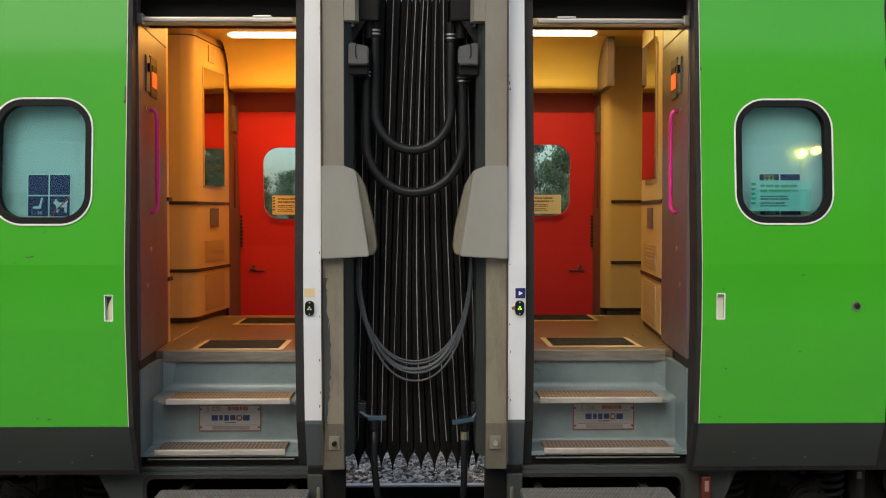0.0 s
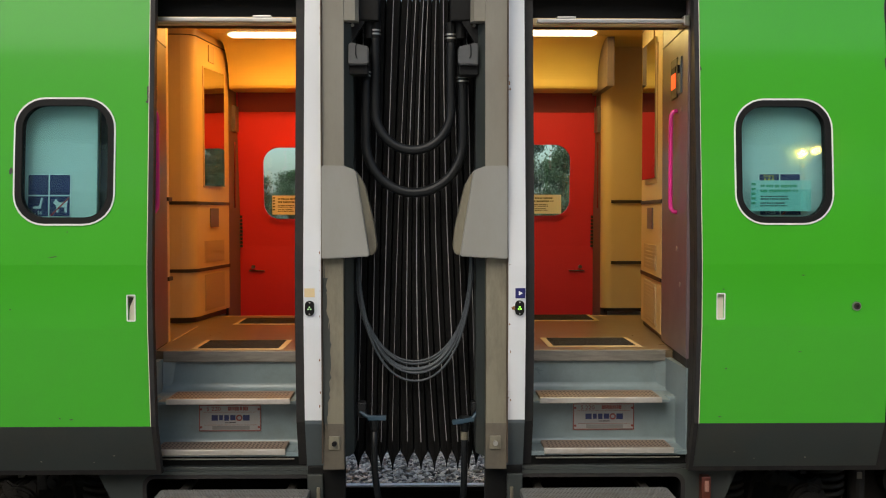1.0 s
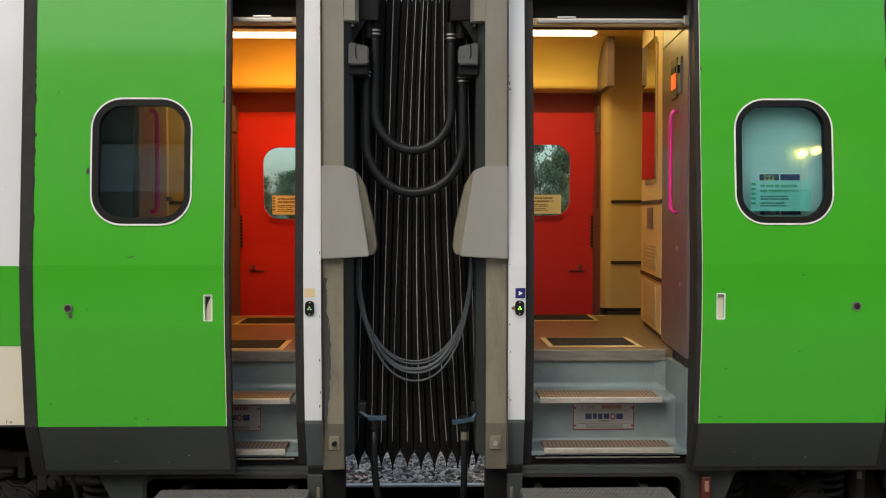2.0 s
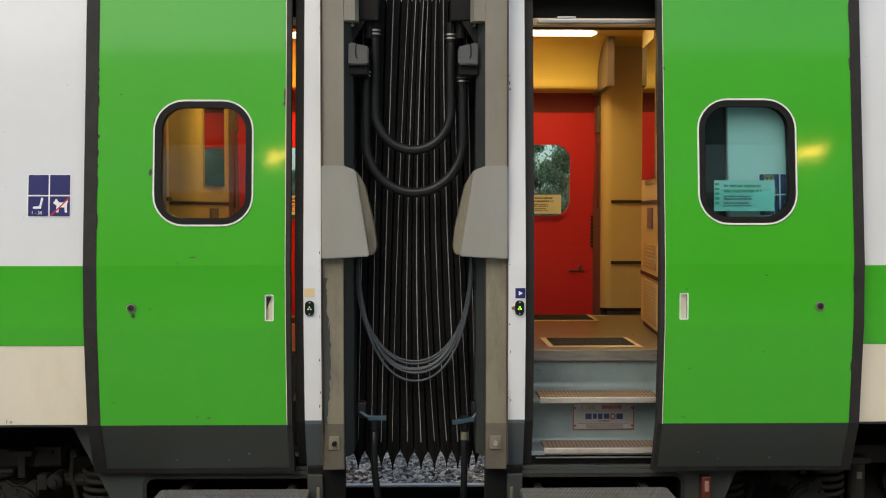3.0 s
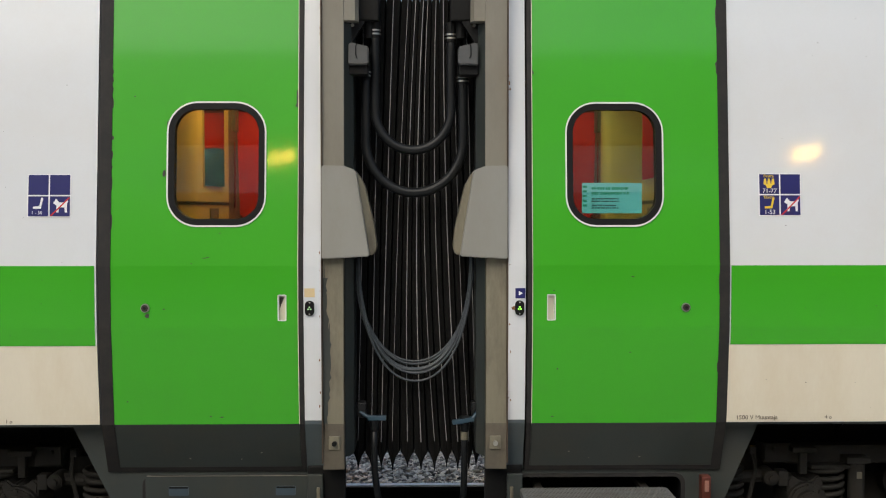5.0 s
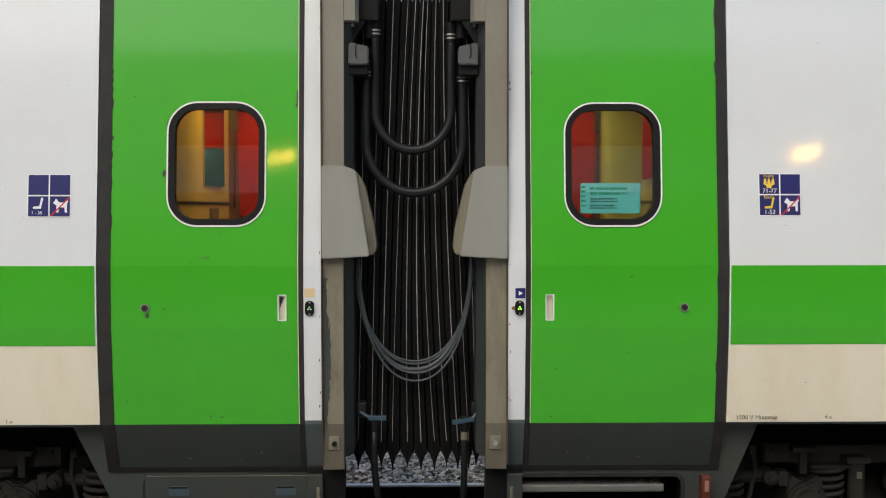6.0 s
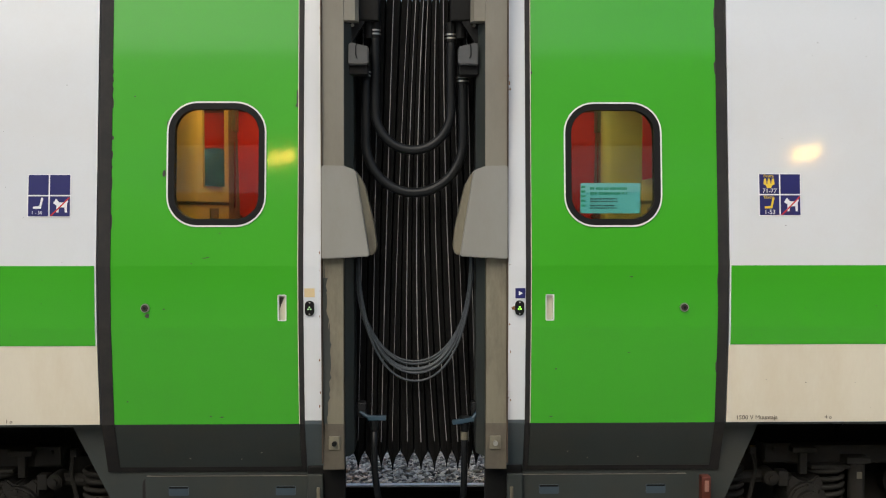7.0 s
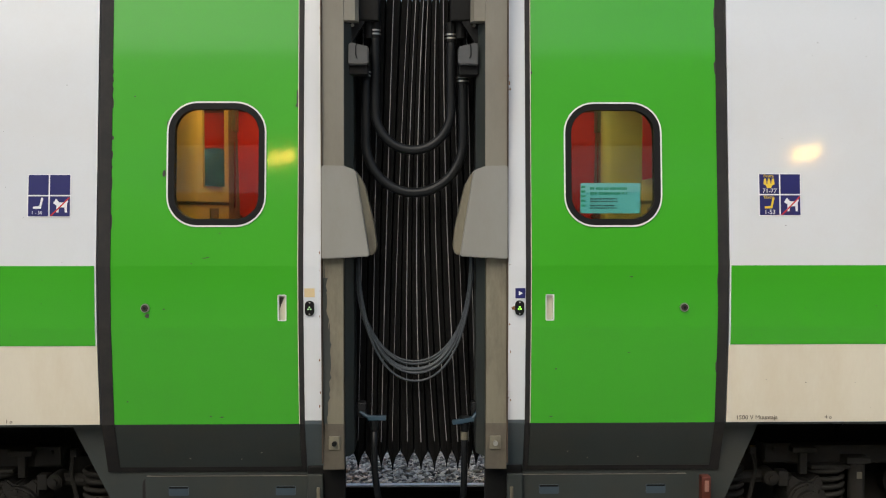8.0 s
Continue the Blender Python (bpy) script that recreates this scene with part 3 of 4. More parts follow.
        plan = [(1.42, 2.75), fb, fa] + bend + [(2.5, 1.97), (2.5, 2.75)]
        span, edge = 0.68, 2.02
    else:
        p("partition", zprism([(1.45 - 0.075 * math.cos(k * math.pi / 20), 2.825 - 0.075 * math.sin(k * math.pi / 20)) for k in range(11)] + [(2.6, 2.75), (2.6, 2.83), (1.375, 2.83)], 1.235, 3.17), WALLP, "beige laminate partition")
        fa, fb = (1.405, 0.99), (1.48, 1.86)
        plan = [(1.40, 0.94), fa, fb, (1.53, 1.90), (2.5, 1.90), (2.5, 0.94)]
        span, edge = 0.87, 2.02
        for z in TRIM_Z:
            p("trim_line", zprism([(1.44, 2.738), (2.6, 2.738), (2.6, 2.752), (1.44, 2.752)], z + 0.018, z + 0.040), GROUT)
        p("partition_kick", zprism([(1.40, 2.80), (1.45, 2.765), (2.6, 2.765), (2.6, 2.80)], 1.207, 1.236), GROUT)
    cab = p("cabinet", zprism(plan, 1.245, 3.17), WALLP, "beige laminate vestibule cabinet")
    grow = lambda k: [(x - k if x < 1.6 else x, y - (k if y < 2.4 else -k) * (1 if x < 2.4 else 0)) for x, y in plan]
    for z in TRIM_Z:
        p("trim_line", zprism(grow(0.007), z, z + 0.022), GROUT, "", cab)
    p("kick_plate", zprism(grow(-0.02), 1.205, 1.247), GROUT, "", cab)
    u = span / 0.68
    fr = p("mirror_frame", on_face(fa, fb, 0.10 * u, 0.52 * u, 2.12, 2.94, 0.006), GRILLE, "", cab)
    if s < 0:
        q = [face_point(fa, fb, *k) for k in ((0.115, -0.003), (0.115, 0.008), (0.48, 0.032), (0.48, -0.003))]
        p("mirror_pane", zprism([tuple(v) for v in q], 2.13, 2.93), MIRROR, "wall mirror", fr)
    else:
        p("mirror_pane", zprism([(1.407, 1.16), (1.430, 1.62), (1.47, 1.62), (1.44, 1.16)], 2.15, 2.98), MIRROR, "wall mirror", fr)
    p("small_hatch", on_face(fa, fb, 0.24 * u, 0.42 * u, 1.845, 1.975, 0.008, bevel=0.002), PLUM, "plum-brown hatch", cab)
    p("emergency_sign", on_face(fa, fb, 0.22 * u, 0.34 * u, 2.985, 3.10, 0.008, bevel=0.002), GRILLE, "", cab)
    p("top_seam", zprism(grow(0.004), 3.118, 3.124), GROUT, "", cab)
    for z0, z1 in ((1.60, 1.75), (1.27, 1.52)):
        gr = p("air_grille", on_face(fa, fb, 0.12 * u, 0.55 * u, z0, z1, 0.005), GRILLE, "ventilation grille", cab)
        n = int((z1 - z0) / 0.022)
        for i in range(n):
            z = z0 + 0.012 + i * (z1 - z0 - 0.02) / n
            p("slat", on_face(fa, fb, 0.14 * u, 0.53 * u, z, z + 0.009, 0.0075), GRILLE, "", gr)

    # far door with its pocket panel
    fp = p("far_pocket_panel", zprism([(1.376 if s > 0 else 1.392, 2.826 if s > 0 else 2.752), (1.352, 3.03), (1.40, 3.03), (1.43, 2.83)], 1.0, 3.17), PLUM, "plum-brown laminate panel beside the far door")
    # same rail as the near one; the recess shade is put into its colour
    p("far_handrail", tube([(1.366, 2.90, 1.98 + 0.045 * i) for i in range(12)], 0.006, 10), MAROON, "magenta handrail, coloured dark red for the shade", fp, True)
    p("far_control_plate", zprism([(1.352, 2.85), (1.343, 2.94), (1.38, 2.94), (1.38, 2.85)], 2.55, 2.74), PLUM, "", fp)
    zw = 2.193 if s > 0 else 2.168
    up = lambda z: 3.05 - upper(z)
    fd = plate(rect(1.365, 0.5, Z_UP, 2.99), [rounded(0.948, zw, 0.455, 0.555, 0.125)], 0, 0.03, follow=up)
    fd = box(0.5, 1.365, 3.05, 3.08, 0.75, Z_UP, bm=fd)
    fdoor = p("far_door", fd, RED, "closed red far-side door")
    p("far_window_rim", plate(rounded(0.948, zw, 0.50, 0.60, 0.15), [rounded(0.948, zw, 0.44, 0.54, 0.12)], 0.010, 0.02, follow=up), RED, "", fdoor)
    p("door_header", plate(rect(0.5, 1.352, 2.706, 2.95), [], 0.006, 0.008, follow=up), MAROON, "dark red panel above the far door")
    fg = p("far_pane", plate(rounded(0.948, zw, 0.455, 0.555, 0.125), [], -0.008, 0.006, follow=up), CLEAR, "pale blue-green pane", fdoor)
    fg.visible_shadow = False
    p("door_latch", box(1.17, 1.29, 3.038, 3.05, 1.497, 1.503), PLUM, "", fdoor)
    p("latch_knob", cyl((1.255, 3.05, 1.53), (1.255, 3.025, 1.53), 0.014, 12), PLUM, "", fdoor)
    notice(fdoor, s * 0.965, 2.010 if s > 0 else 2.003, 0.27, 0.145, 2.985, PAPER, PAPERDARK)
    for i in range(9):
        p("hinge_stud", box(1.335, 1.352, 3.03, 3.05, 1.68 + i * 0.028, 1.70 + i * 0.028), GROUT, "", fdoor)

    # steps
    hollow = lambda y, z, q: [(y - q + q * math.cos(k * math.pi / 16), z + q - q * math.sin(k * math.pi / 16)) for k in range(9)]
    p("step_shell", xprism([(0.58, 1.165), (0.562, 1.165)] + hollow(0.556, 0.997, 0.05) + [(0.375, 0.997), (0.365, 0.992), (0.360, 0.98)] + hollow(0.358, 0.756, 0.032) + [(0.17, 0.755), (0.17, 0.735), (0.58, 0.735)], 0.555, 1.358), STEPBLUE, "blue-grey moulded step shell")
    p("step_side", zprism([(1.352, 0.175), (1.336, 0.57), (1.37, 0.57), (1.372, 0.175)], 0.75, 1.167), STEPBLUE)
    p("side_fillet", zprism([(1.336, 0.54), (1.27, 0.562), (1.336, 0.562)], 0.80, 1.165), STEPBLUE)
    for y0, y1, z, x0, x1 in ((0.22, 0.452, 0.999, 0.630, 1.240), (0.156, 0.349, 0.758, 0.646, 1.285)):
        tr = p("tread", box(x0, x1, y0 + 0.012, y1, z, z + 0.014, 0.003), TREAD, "worn rust-brown metal tread")
        p("nosing", box(x0 - 0.004, x1 + 0.005, y0, y0 + 0.016, z - 0.014, z + 0.0155, 0.004), NOSE, "bare metal nosing", tr)
        p("tread_pan", box(0.60, x1 + 0.05, y0 + 0.02, y0 + 0.23, z - 0.016, z - 0.001, 0.004), STEPBLUE, "", tr)
        bm = bmesh.new()
        for i in range(30):
            for j in range(4):
                x = x0 + 0.018 + i * (x1 - x0 - 0.045) / 29
                y = y0 + 0.034 + j * (y1 - y0 - 0.050) / 4
                zprism([(x, y), (x + 0.009, y), (x + 0.016, y + 0.026), (x + 0.007, y + 0.026)], z + 0.0135, z + 0.0147, bm=bm)
        tagged(p("slot_pattern", bm, TREADSLOT, "dark slots pressed in the tread", tr), kind="stuff")
    # maker's plate: the brand is drawn as plain shapes
    dx = 0.022 if s > 0 else 0.0
    npl = p("name_plate", box(0.79 + dx, 1.108 + dx, 0.350, 0.357, 0.823, 0.962, 0.002), PLATEMETAL, "riveted metal maker's plate with faded red print")
    cx = s * (0.949 + dx)
    bm = box(cx - 0.157, cx + 0.157, 0.3485, 0.3492, 0.825, 0.829)
    for x0, x1, z0, z1 in ((-0.157, 0.157, 0.956, 0.960), (-0.157, -0.153, 0.829, 0.956), (0.153, 0.157, 0.829, 0.956), (-0.135, 0.135, 0.922, 0.9235), (-0.135, 0.135, 0.856, 0.8575)):
        bm = box(cx + x0, cx + x1, 0.3485, 0.3492, z0, z1, bm=bm)
    part("plate_border", bm, PLATERED, npl)
    for x in (-0.147, 0.147):
        for z in (0.846, 0.938):
            part("rivet", cyl((cx + x, 0.350, z), (cx + x, 0.345, z), 0.006, 10), PLATERED, npl)
    letters("S 220", 0.030, PLATERED, npl, (cx - 0.083, 0.3492, 0.939), squeeze=1.1)
    part("lettering", bars_mesh(cx - 0.01, 0.951, 0.128, 0.036, 1, 0.3492, 21), PLATERED, npl)
    for k, (x0, x1) in enumerate(((-0.094, -0.062), (-0.055, -0.036), (-0.029, -0.006), (0.001, 0.028), (0.066, 0.100))):
        part("lettering", box(cx + x0, cx + x1, 0.3485, 0.3492, 0.879 + 0.002 * (k % 2), 0.908), PLATEBLUE, npl)
    part("maker_ring", tube([(cx + 0.047 + 0.013 * math.cos(i * 0.2618), 0.3488, 0.893 + 0.013 * math.sin(i * 0.2618)) for i in range(25)], 0.0035, 6), PLATERED, npl)
    part("stamped_field", box(cx - 0.09, cx + 0.10, 0.3486, 0.3492, 0.832, 0.852), STEPGREY, npl, "dull stamped field")
    part("lettering", bars_mesh(cx - 0.025, 0.872, 0.06, 0.010, 1, 0.3492, 24), DARKTEXT, npl)

    # push button and sticker on the pillar
    btn = p("door_button", plate(rounded(0.502, 1.487, 0.044, 0.072, 0.021), [], 0.013, 0.014, follow=lambda z: 0.0), BLACK, "black oval door button with green lights")
    for dx, dz in ((-0.006, -0.004), (0.006, -0.004), (0, 0.006)):
        p("button_light", cyl((0.502 + dx, -0.012, 1.487 + dz), (0.502 + dx, -0.0155, 1.487 + dz), 0.0045 if s > 0 else 0.0038, 10), LED[s], "green light", btn)
    for dz in (-0.028, 0.028):
        p("button_screw", cyl((0.502, -0.012, 1.487 + dz), (0.502, -0.015, 1.487 + dz), 0.004, 8), STEEL, "", btn)
    if s > 0:
        stk = p("arrow_sticker", box(0.482, 0.53, -0.0015, 0.001, 1.533, 1.582), NAVY, "navy sticker with a white triangle", pil)
        p("arrow", prism([(0.498, 1.546), (0.498, 1.569), (0.518, 1.5575)], -0.0025, -0.001), SIGNWHITE, "", stk)
        p("rust_run", prism([(0.462, 1.49), (0.480, 1.497), (0.482, 1.476), (0.468, 1.478)], -0.001, 0.001), RUST, "", pil)
    else:
        p("old_sticker", box(0.478, 0.528, -0.0015, 0.001, 1.540, 1.582), TAPE, "faded beige sticker", pil)

    # ceiling lamp strips; the nearer one is unseen, added to light the cabinets
    for y, share in ((2.25 if s < 0 else 2.13, 0.62), (1.35, 0.38)):
        end = 1.295 if s < 0 else 1.225
        p("ceiling_light", zprism([(0.55, y - 0.075), (end - 0.05, y - 0.075), (end, y), (end - 0.02, y + 0.10), (0.55, y + 0.10)], 3.158, 3.171), LAMP[s], "lit warm fluorescent strip")
        lamp = new("vestibule_lamp", bpy.data.lights.new("vestibule_lamp", "AREA"))
        lamp.data.shape, lamp.data.size, lamp.data.size_y = "RECTANGLE", 0.7, 0.2
        lamp.data.energy, lamp.data.color = LAMP_POWER[s] * share, LAMP_COLOUR[s]
        lamp.matrix_world = Matrix.Translation((s * 0.9, y, 3.155))

    # pictogram board and small lettering on the side wall
    def on(x0, x1, z0, z1, out, bm=None):
        return plate(rect(x0, x1, z0, z1), [], out, 0.0012, bm)

    x0 = 1.660 if s > 0 else -1.842
    z0, w = (1.928 if s > 0 else 1.922), 0.204
    sg = part("seat_sign", on(x0, x0 + w, z0, z0 + w, 0.002), SIGNWHITE, car, "navy and white seat and no-dogs pictogram sign")
    h = w / 2
    for i in (0, 1):
        for j in (0, 1):
            part("sign_field", on(x0 + i * h + 0.004, x0 + i * h + h - 0.003, z0 + j * h + 0.004, z0 + j * h + h - 0.003, 0.0035), NAVY, sg)
    ink = SIGNWHITE if s < 0 else SIGNYEL
    k = h / 0.102

    def shape(poly, material, ox, oz, name):
        b = plate([(ox + x * k, oz + z * k) for x, z in poly], [], 0.005, 0.0012)
        return part(name, b, material, sg)

    shape([(0.028, 0.040), (0.064, 0.040), (0.076, 0.092), (0.066, 0.093), (0.057, 0.052), (0.028, 0.050)], ink, x0, z0 - (0.004 if s > 0 else 0), "seat_symbol")
    dog = [(0.020, 0.066), (0.034, 0.088), (0.042, 0.078), (0.050, 0.070), (0.078, 0.070), (0.088, 0.080), (0.092, 0.076), (0.086, 0.064), (0.086, 0.022), (0.076, 0.022), (0.074, 0.046), (0.048, 0.046), (0.046, 0.022), (0.036, 0.022), (0.036, 0.056)]
    shape(dog, SIGNWHITE, x0 + h, z0, "dog_symbol")
    b = plate([(x0 + h + 0.004, z0 + 0.005), (x0 + h + 0.012, z0 + 0.004), (x0 + w - 0.004, z0 + h - 0.012), (x0 + w - 0.004, z0 + h - 0.004)], [], 0.0062, 0.001)
    part("red_slash", b, SIGNRED, sg)
    ty = lambda z: side(z) - 0.006
    if s < 0:
        letters("1 - 36", 0.022, SIGNWHITE, sg, (x0 + 0.046, ty(z0 + 0.02), z0 + 0.02))
    else:
        letters("1-53", 0.030, SIGNWHITE, sg, (x0 + 0.052, ty(z0 + 0.018), z0 + 0.018))
        letters("71-77", 0.030, SIGNWHITE, sg, (x0 + 0.052, ty(z0 + h + 0.018), z0 + h + 0.018))
        letters("Ekstra", 0.020, SIGNYEL, sg, (x0 + 0.048, ty(z0 + 0.092), z0 + 0.09))
        letters("Ekstra", 0.020, SIGNYEL, sg, (x0 + 0.048, ty(z0 + h + 0.092), z0 + h + 0.09))
        for d in (-0.019, 0.0, 0.019):
            shape([(0.05 + d - 0.008, 0.052), (0.05 + d + 0.008, 0.052), (0.05 + d + 0.006, 0.068), (0.05 + d + 0.004, 0.078), (0.05 + d - 0.004, 0.078), (0.05 + d - 0.006, 0.068)], SIGNYEL, x0, z0 + h, "people_symbol")
        shape([(0.022, 0.052), (0.078, 0.052), (0.064, 0.044), (0.060, 0.032), (0.040, 0.032), (0.036, 0.044)], SIGNYEL, x0, z0 + h, "table_symbol")
        yl = side(0.947) - 0.0045
        letters("1500 V Muuntaja", 0.030, WALLTEXT, wall, (1.664, yl, 0.947), name="wall_lettering")
        letters("4 o", 0.026, WALLTEXT, wall, (2.015, yl, 0.947), name="wall_lettering")
    if s < 0:
        letters("1 o", 0.025, WALLTEXT, wall, (-1.948, side(0.940) - 0.0045, 0.940), name="wall_lettering")
    return car


LAMP_COLOUR = {-1: (1.0, 0.42, 0.05), 1: (1.0, 0.70, 0.21)}
LAMP_POWER = {-1: 14.5, 1: 10.0}
LAMP = {k: glow("warm_tube", (1.0, 0.80 if k < 0 else 0.88, 0.5 if k < 0 else 0.62), 2.2) for k in (-1, 1)}
car_left = train_car(-1, "white and green passenger train car with an orange-lit vestibule")
car_right = train_car(1, "white and green passenger train car with a yellow-lit vestibule")


# ---- bogies ----
def bogie(s):
    bg = thing("bogie", "dirty dark iron bogie under a train car", "bogie", "bogies")

    def p(name, bm, label="", parent=None, material=IRON, smooth=False):
        return part(name, mirror(bm, s), material, parent or bg, label, smooth)

    p("side_frame", box(1.86, 4.6, 0.52, 0.66, 0.60, 0.70, 0.012))
    p("frame_plate", box(1.862, 2.0, 0.50, 0.53, 0.615, 0.715, 0.006))
    p("frame_bolt", cyl((1.91, 0.505, 0.688), (1.91, 0.485, 0.688), 0.010, 8))
    p("cross_beam", box(1.50, 1.95, 0.62, 0.80, 0.50, 0.64, 0.01))
    ab = p("axle_box", cyl((2.06, 0.40, 0.42), (2.06, 0.66, 0.42), 0.105, 20, bevel=0.012))
    p("axle_cap", cyl((2.06, 0.36, 0.42), (2.06, 0.41, 0.42), 0.07, 16, bevel=0.008), "", ab)
    p("axle_flange", prism([(1.96, 0.535), (1.985, 0.56), (2.03, 0.525), (2.085, 0.525), (2.13, 0.56), (2.155, 0.535), (2.15, 0.38), (1.97, 0.38)], 0.44, 0.62, bevel=0.01), "", ab)
    for k in range(8):
        a = k * math.tau / 8
        p("cap_bolt", cyl((2.06 + 0.088 * math.cos(a), 0.385, 0.42 + 0.088 * math.sin(a)), (2.06 + 0.088 * math.cos(a), 0.41, 0.42 + 0.088 * math.sin(a)), 0.012, 6), "", ab)
    p("hanger_link", box(2.035, 2.075, 0.46, 0.50, 0.56, 0.69, 0.006))
    p("hanger_pad", box(1.99, 2.12, 0.44, 0.53, 0.675, 0.705, 0.006))
    arm = p("control_arm", tube([(1.42, 0.5, 0.50), (1.6, 0.5, 0.53), (1.86, 0.5, 0.545)], 0.035, 12))
    p("arm_eye", cyl((1.872, 0.42, 0.547), (1.872, 0.56, 0.547), 0.040, 20, bevel=0.006), "", arm)
    p("arm_pin", cyl((1.872, 0.40, 0.547), (1.872, 0.43, 0.547), 0.018, 14), "", arm)
    p("arm_lug", box(1.915, 1.97, 0.44, 0.52, 0.50, 0.58, 0.008), "", arm)
    for x, r in ((2.195, 0.085), (1.66, 0.08)):
        pts = [(x + r * math.cos(i * 0.35), 0.52 + r * math.sin(i * 0.35), 0.30 + i * 0.0023) for i in range(134)]
        p("coil_spring", tube(pts, 0.014, 8), smooth=True)
    dm = p("damper", cyl((2.335, 0.46, 0.25), (2.335, 0.46, 0.62), 0.042, 16, bevel=0.005))
    p("damper_head", box(2.27, 2.40, 0.42, 0.52, 0.62, 0.655, 0.008), "", dm)
    p("damper_label", box(2.322, 2.348, 0.414, 0.420, 0.545, 0.58), "small pale label", dm, BEIGE)
    p("brake_link", tube([(1.785, 0.47, 0.70), (1.80, 0.47, 0.58), (1.765, 0.47, 0.42)], 0.012, 8))
    p("link_head", box(1.765, 1.80, 0.45, 0.49, 0.67, 0.71, 0.004))
    w = p("wheel", cyl((2.75, 0.90, 0.44), (2.75, 1.03, 0.44), 0.44, 40, bevel=0.015), "dark steel wheel")
    p("hub", cyl((2.75, 0.80, 0.44), (2.75, 0.92, 0.44), 0.12, 20), "", w)
    w = p("wheel", cyl((2.06, 0.90, 0.44), (2.06, 1.03, 0.44), 0.44, 40, bevel=0.015), "dark steel wheel")
    p("spring_seat", box(2.09, 2.30, 0.44, 0.62, 0.59, 0.61, 0.004))
    # pipes and cable runs that close the view under the floor
    p("brake_pipe", tube([(1.45, 0.75, 0.60), (1.8, 0.75, 0.63), (2.6, 0.75, 0.60)], 0.02, 8))
    return bg


bogie(-1)
bogie(1)


# ---- gangway between the cars ----
def gangway_bellows():
    g = thing("gangway_bellows", "black pleated rubber gangway bellows between two cars", "bellows")
    low = [-0.294, -0.223, -0.174, -0.118, -0.040, 0.029, 0.098, 0.160, 0.217, 0.274, 0.311]
    mid = [-0.270, -0.204, -0.144, -0.086, -0.038, 0.008, 0.046, 0.103, 0.161, 0.219, 0.284]
    top = [-0.262, -0.184, -0.107, -0.034, 0.005, 0.044, 0.066, 0.107, 0.143, 0.199, 0.259]
    n = len(low)
    zb, zt = 0.715, 3.02

    def x_at(i, z):
        t = (z - zb) / (zt - zb)
        return low[i] * (1 - t) * (1 - 2 * t) + mid[i] * 4 * t * (1 - t) + top[i] * t * (2 * t - 1)

    def valley(i, z):
        if i < 0:
            return x_at(0, z) - 0.03
        if i > n - 2:
            return x_at(n - 1, z) + 0.03
        return (x_at(i, z) + x_at(i + 1, z)) / 2

    rng = random.Random(9)
    for i in range(n):
        bm = bmesh.new()
        rows = []
        drop = 0.085 + rng.uniform(-0.012, 0.012)
        levels = [(-drop, 0.04), (-drop * 0.6, 0.22), (-drop * 0.25, 0.55), (0.0, 1.0)] + [((zt - zb) * k / 22, 1.0) for k in range(1, 23)]
        for dz, f in levels:
            z = zb + dz
            zc = max(z, zb)
            c, l, r = x_at(i, zc), valley(i - 1, zc), valley(i, zc)
            sway = 0.0025 * math.sin(z * 3 + i * 1.7)
            y = 0.315 + 0.012 * math.cos(i * 1.9) + sway
            row = []
            for u, dy in ((-1, 0.11), (-0.97, 0.04), (-0.85, 0.008), (-0.12, 0.0045), (0, 0), (0.12, 0.0045), (0.85, 0.008), (0.97, 0.04), (1, 0.11)):
                w = (c - l) if u < 0 else (r - c)
                row.append(bm.verts.new((c + u * w * f, y + dy * (0.3 + 0.7 * f), z)))
            rows.append(row)
        for a, b in zip(rows, rows[1:]):
            for k in range(8):
                bm.faces.new((a[k], a[k + 1], b[k + 1], b[k]))
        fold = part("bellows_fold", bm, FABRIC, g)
        pts = [(x_at(i, zb + (zt - zb) * k / 24), 0.313 + 0.012 * math.cos(i * 1.9) + 0.0025 * math.sin((zb + (zt - zb) * k / 24) * 3 + i * 1.7), zb + 0.06 + (zt - zb - 0.06) * k / 24) for k in range(25)]
        part("edge_piping", tube(pts, 0.0016 + 0.0004 * (i % 3), 6), PIPING, fold, "thin grey edge piping")
    part("backing", box(-0.40, 0.40, 0.46, 0.50, 0.745, 3.0), BLACK, g)
    return g


gangway_bellows()


def u_curve(xa, xb, y, za, zb, zmin, n=2.4, steps=40, sag=0.0):
    """A hanging loop from (xa, za) to (xb, zb)."""
    c, a = (xa + xb) / 2, (xb - xa) / 2
    pts = []
    for i in range(steps + 1):
        u = math.pi * i / steps
        x = c - a * math.copysign(abs(math.cos(u)) ** (2 / n), math.cos(u))
        ztop = za + (zb - za) * i / steps
        pts.append((x, y - sag * math.sin(u), ztop - (ztop - zmin) * math.sin(u) ** (2 / n)))
    return pts


def hose_curve(xa, xb, y, za, zb, zmin, steps=28):
    """Two upright legs joined by a half ring."""
    c, a = (xa + xb) / 2, (xb - xa) / 2
    h = a * 1.06
    ring = [(c - a * math.cos(math.pi * i / steps), y - 0.01 * math.sin(math.pi * i / steps), zmin + h - h * math.sin(math.pi * i / steps)) for i in range(steps + 1)]
    left = [(xa, y, za + (zmin + h - za) * i / 8) for i in range(8)]
    right = [(xb, y, zmin + h + (zb - zmin - h) * i / 8) for i in range(1, 9)]
    return left + ring + right


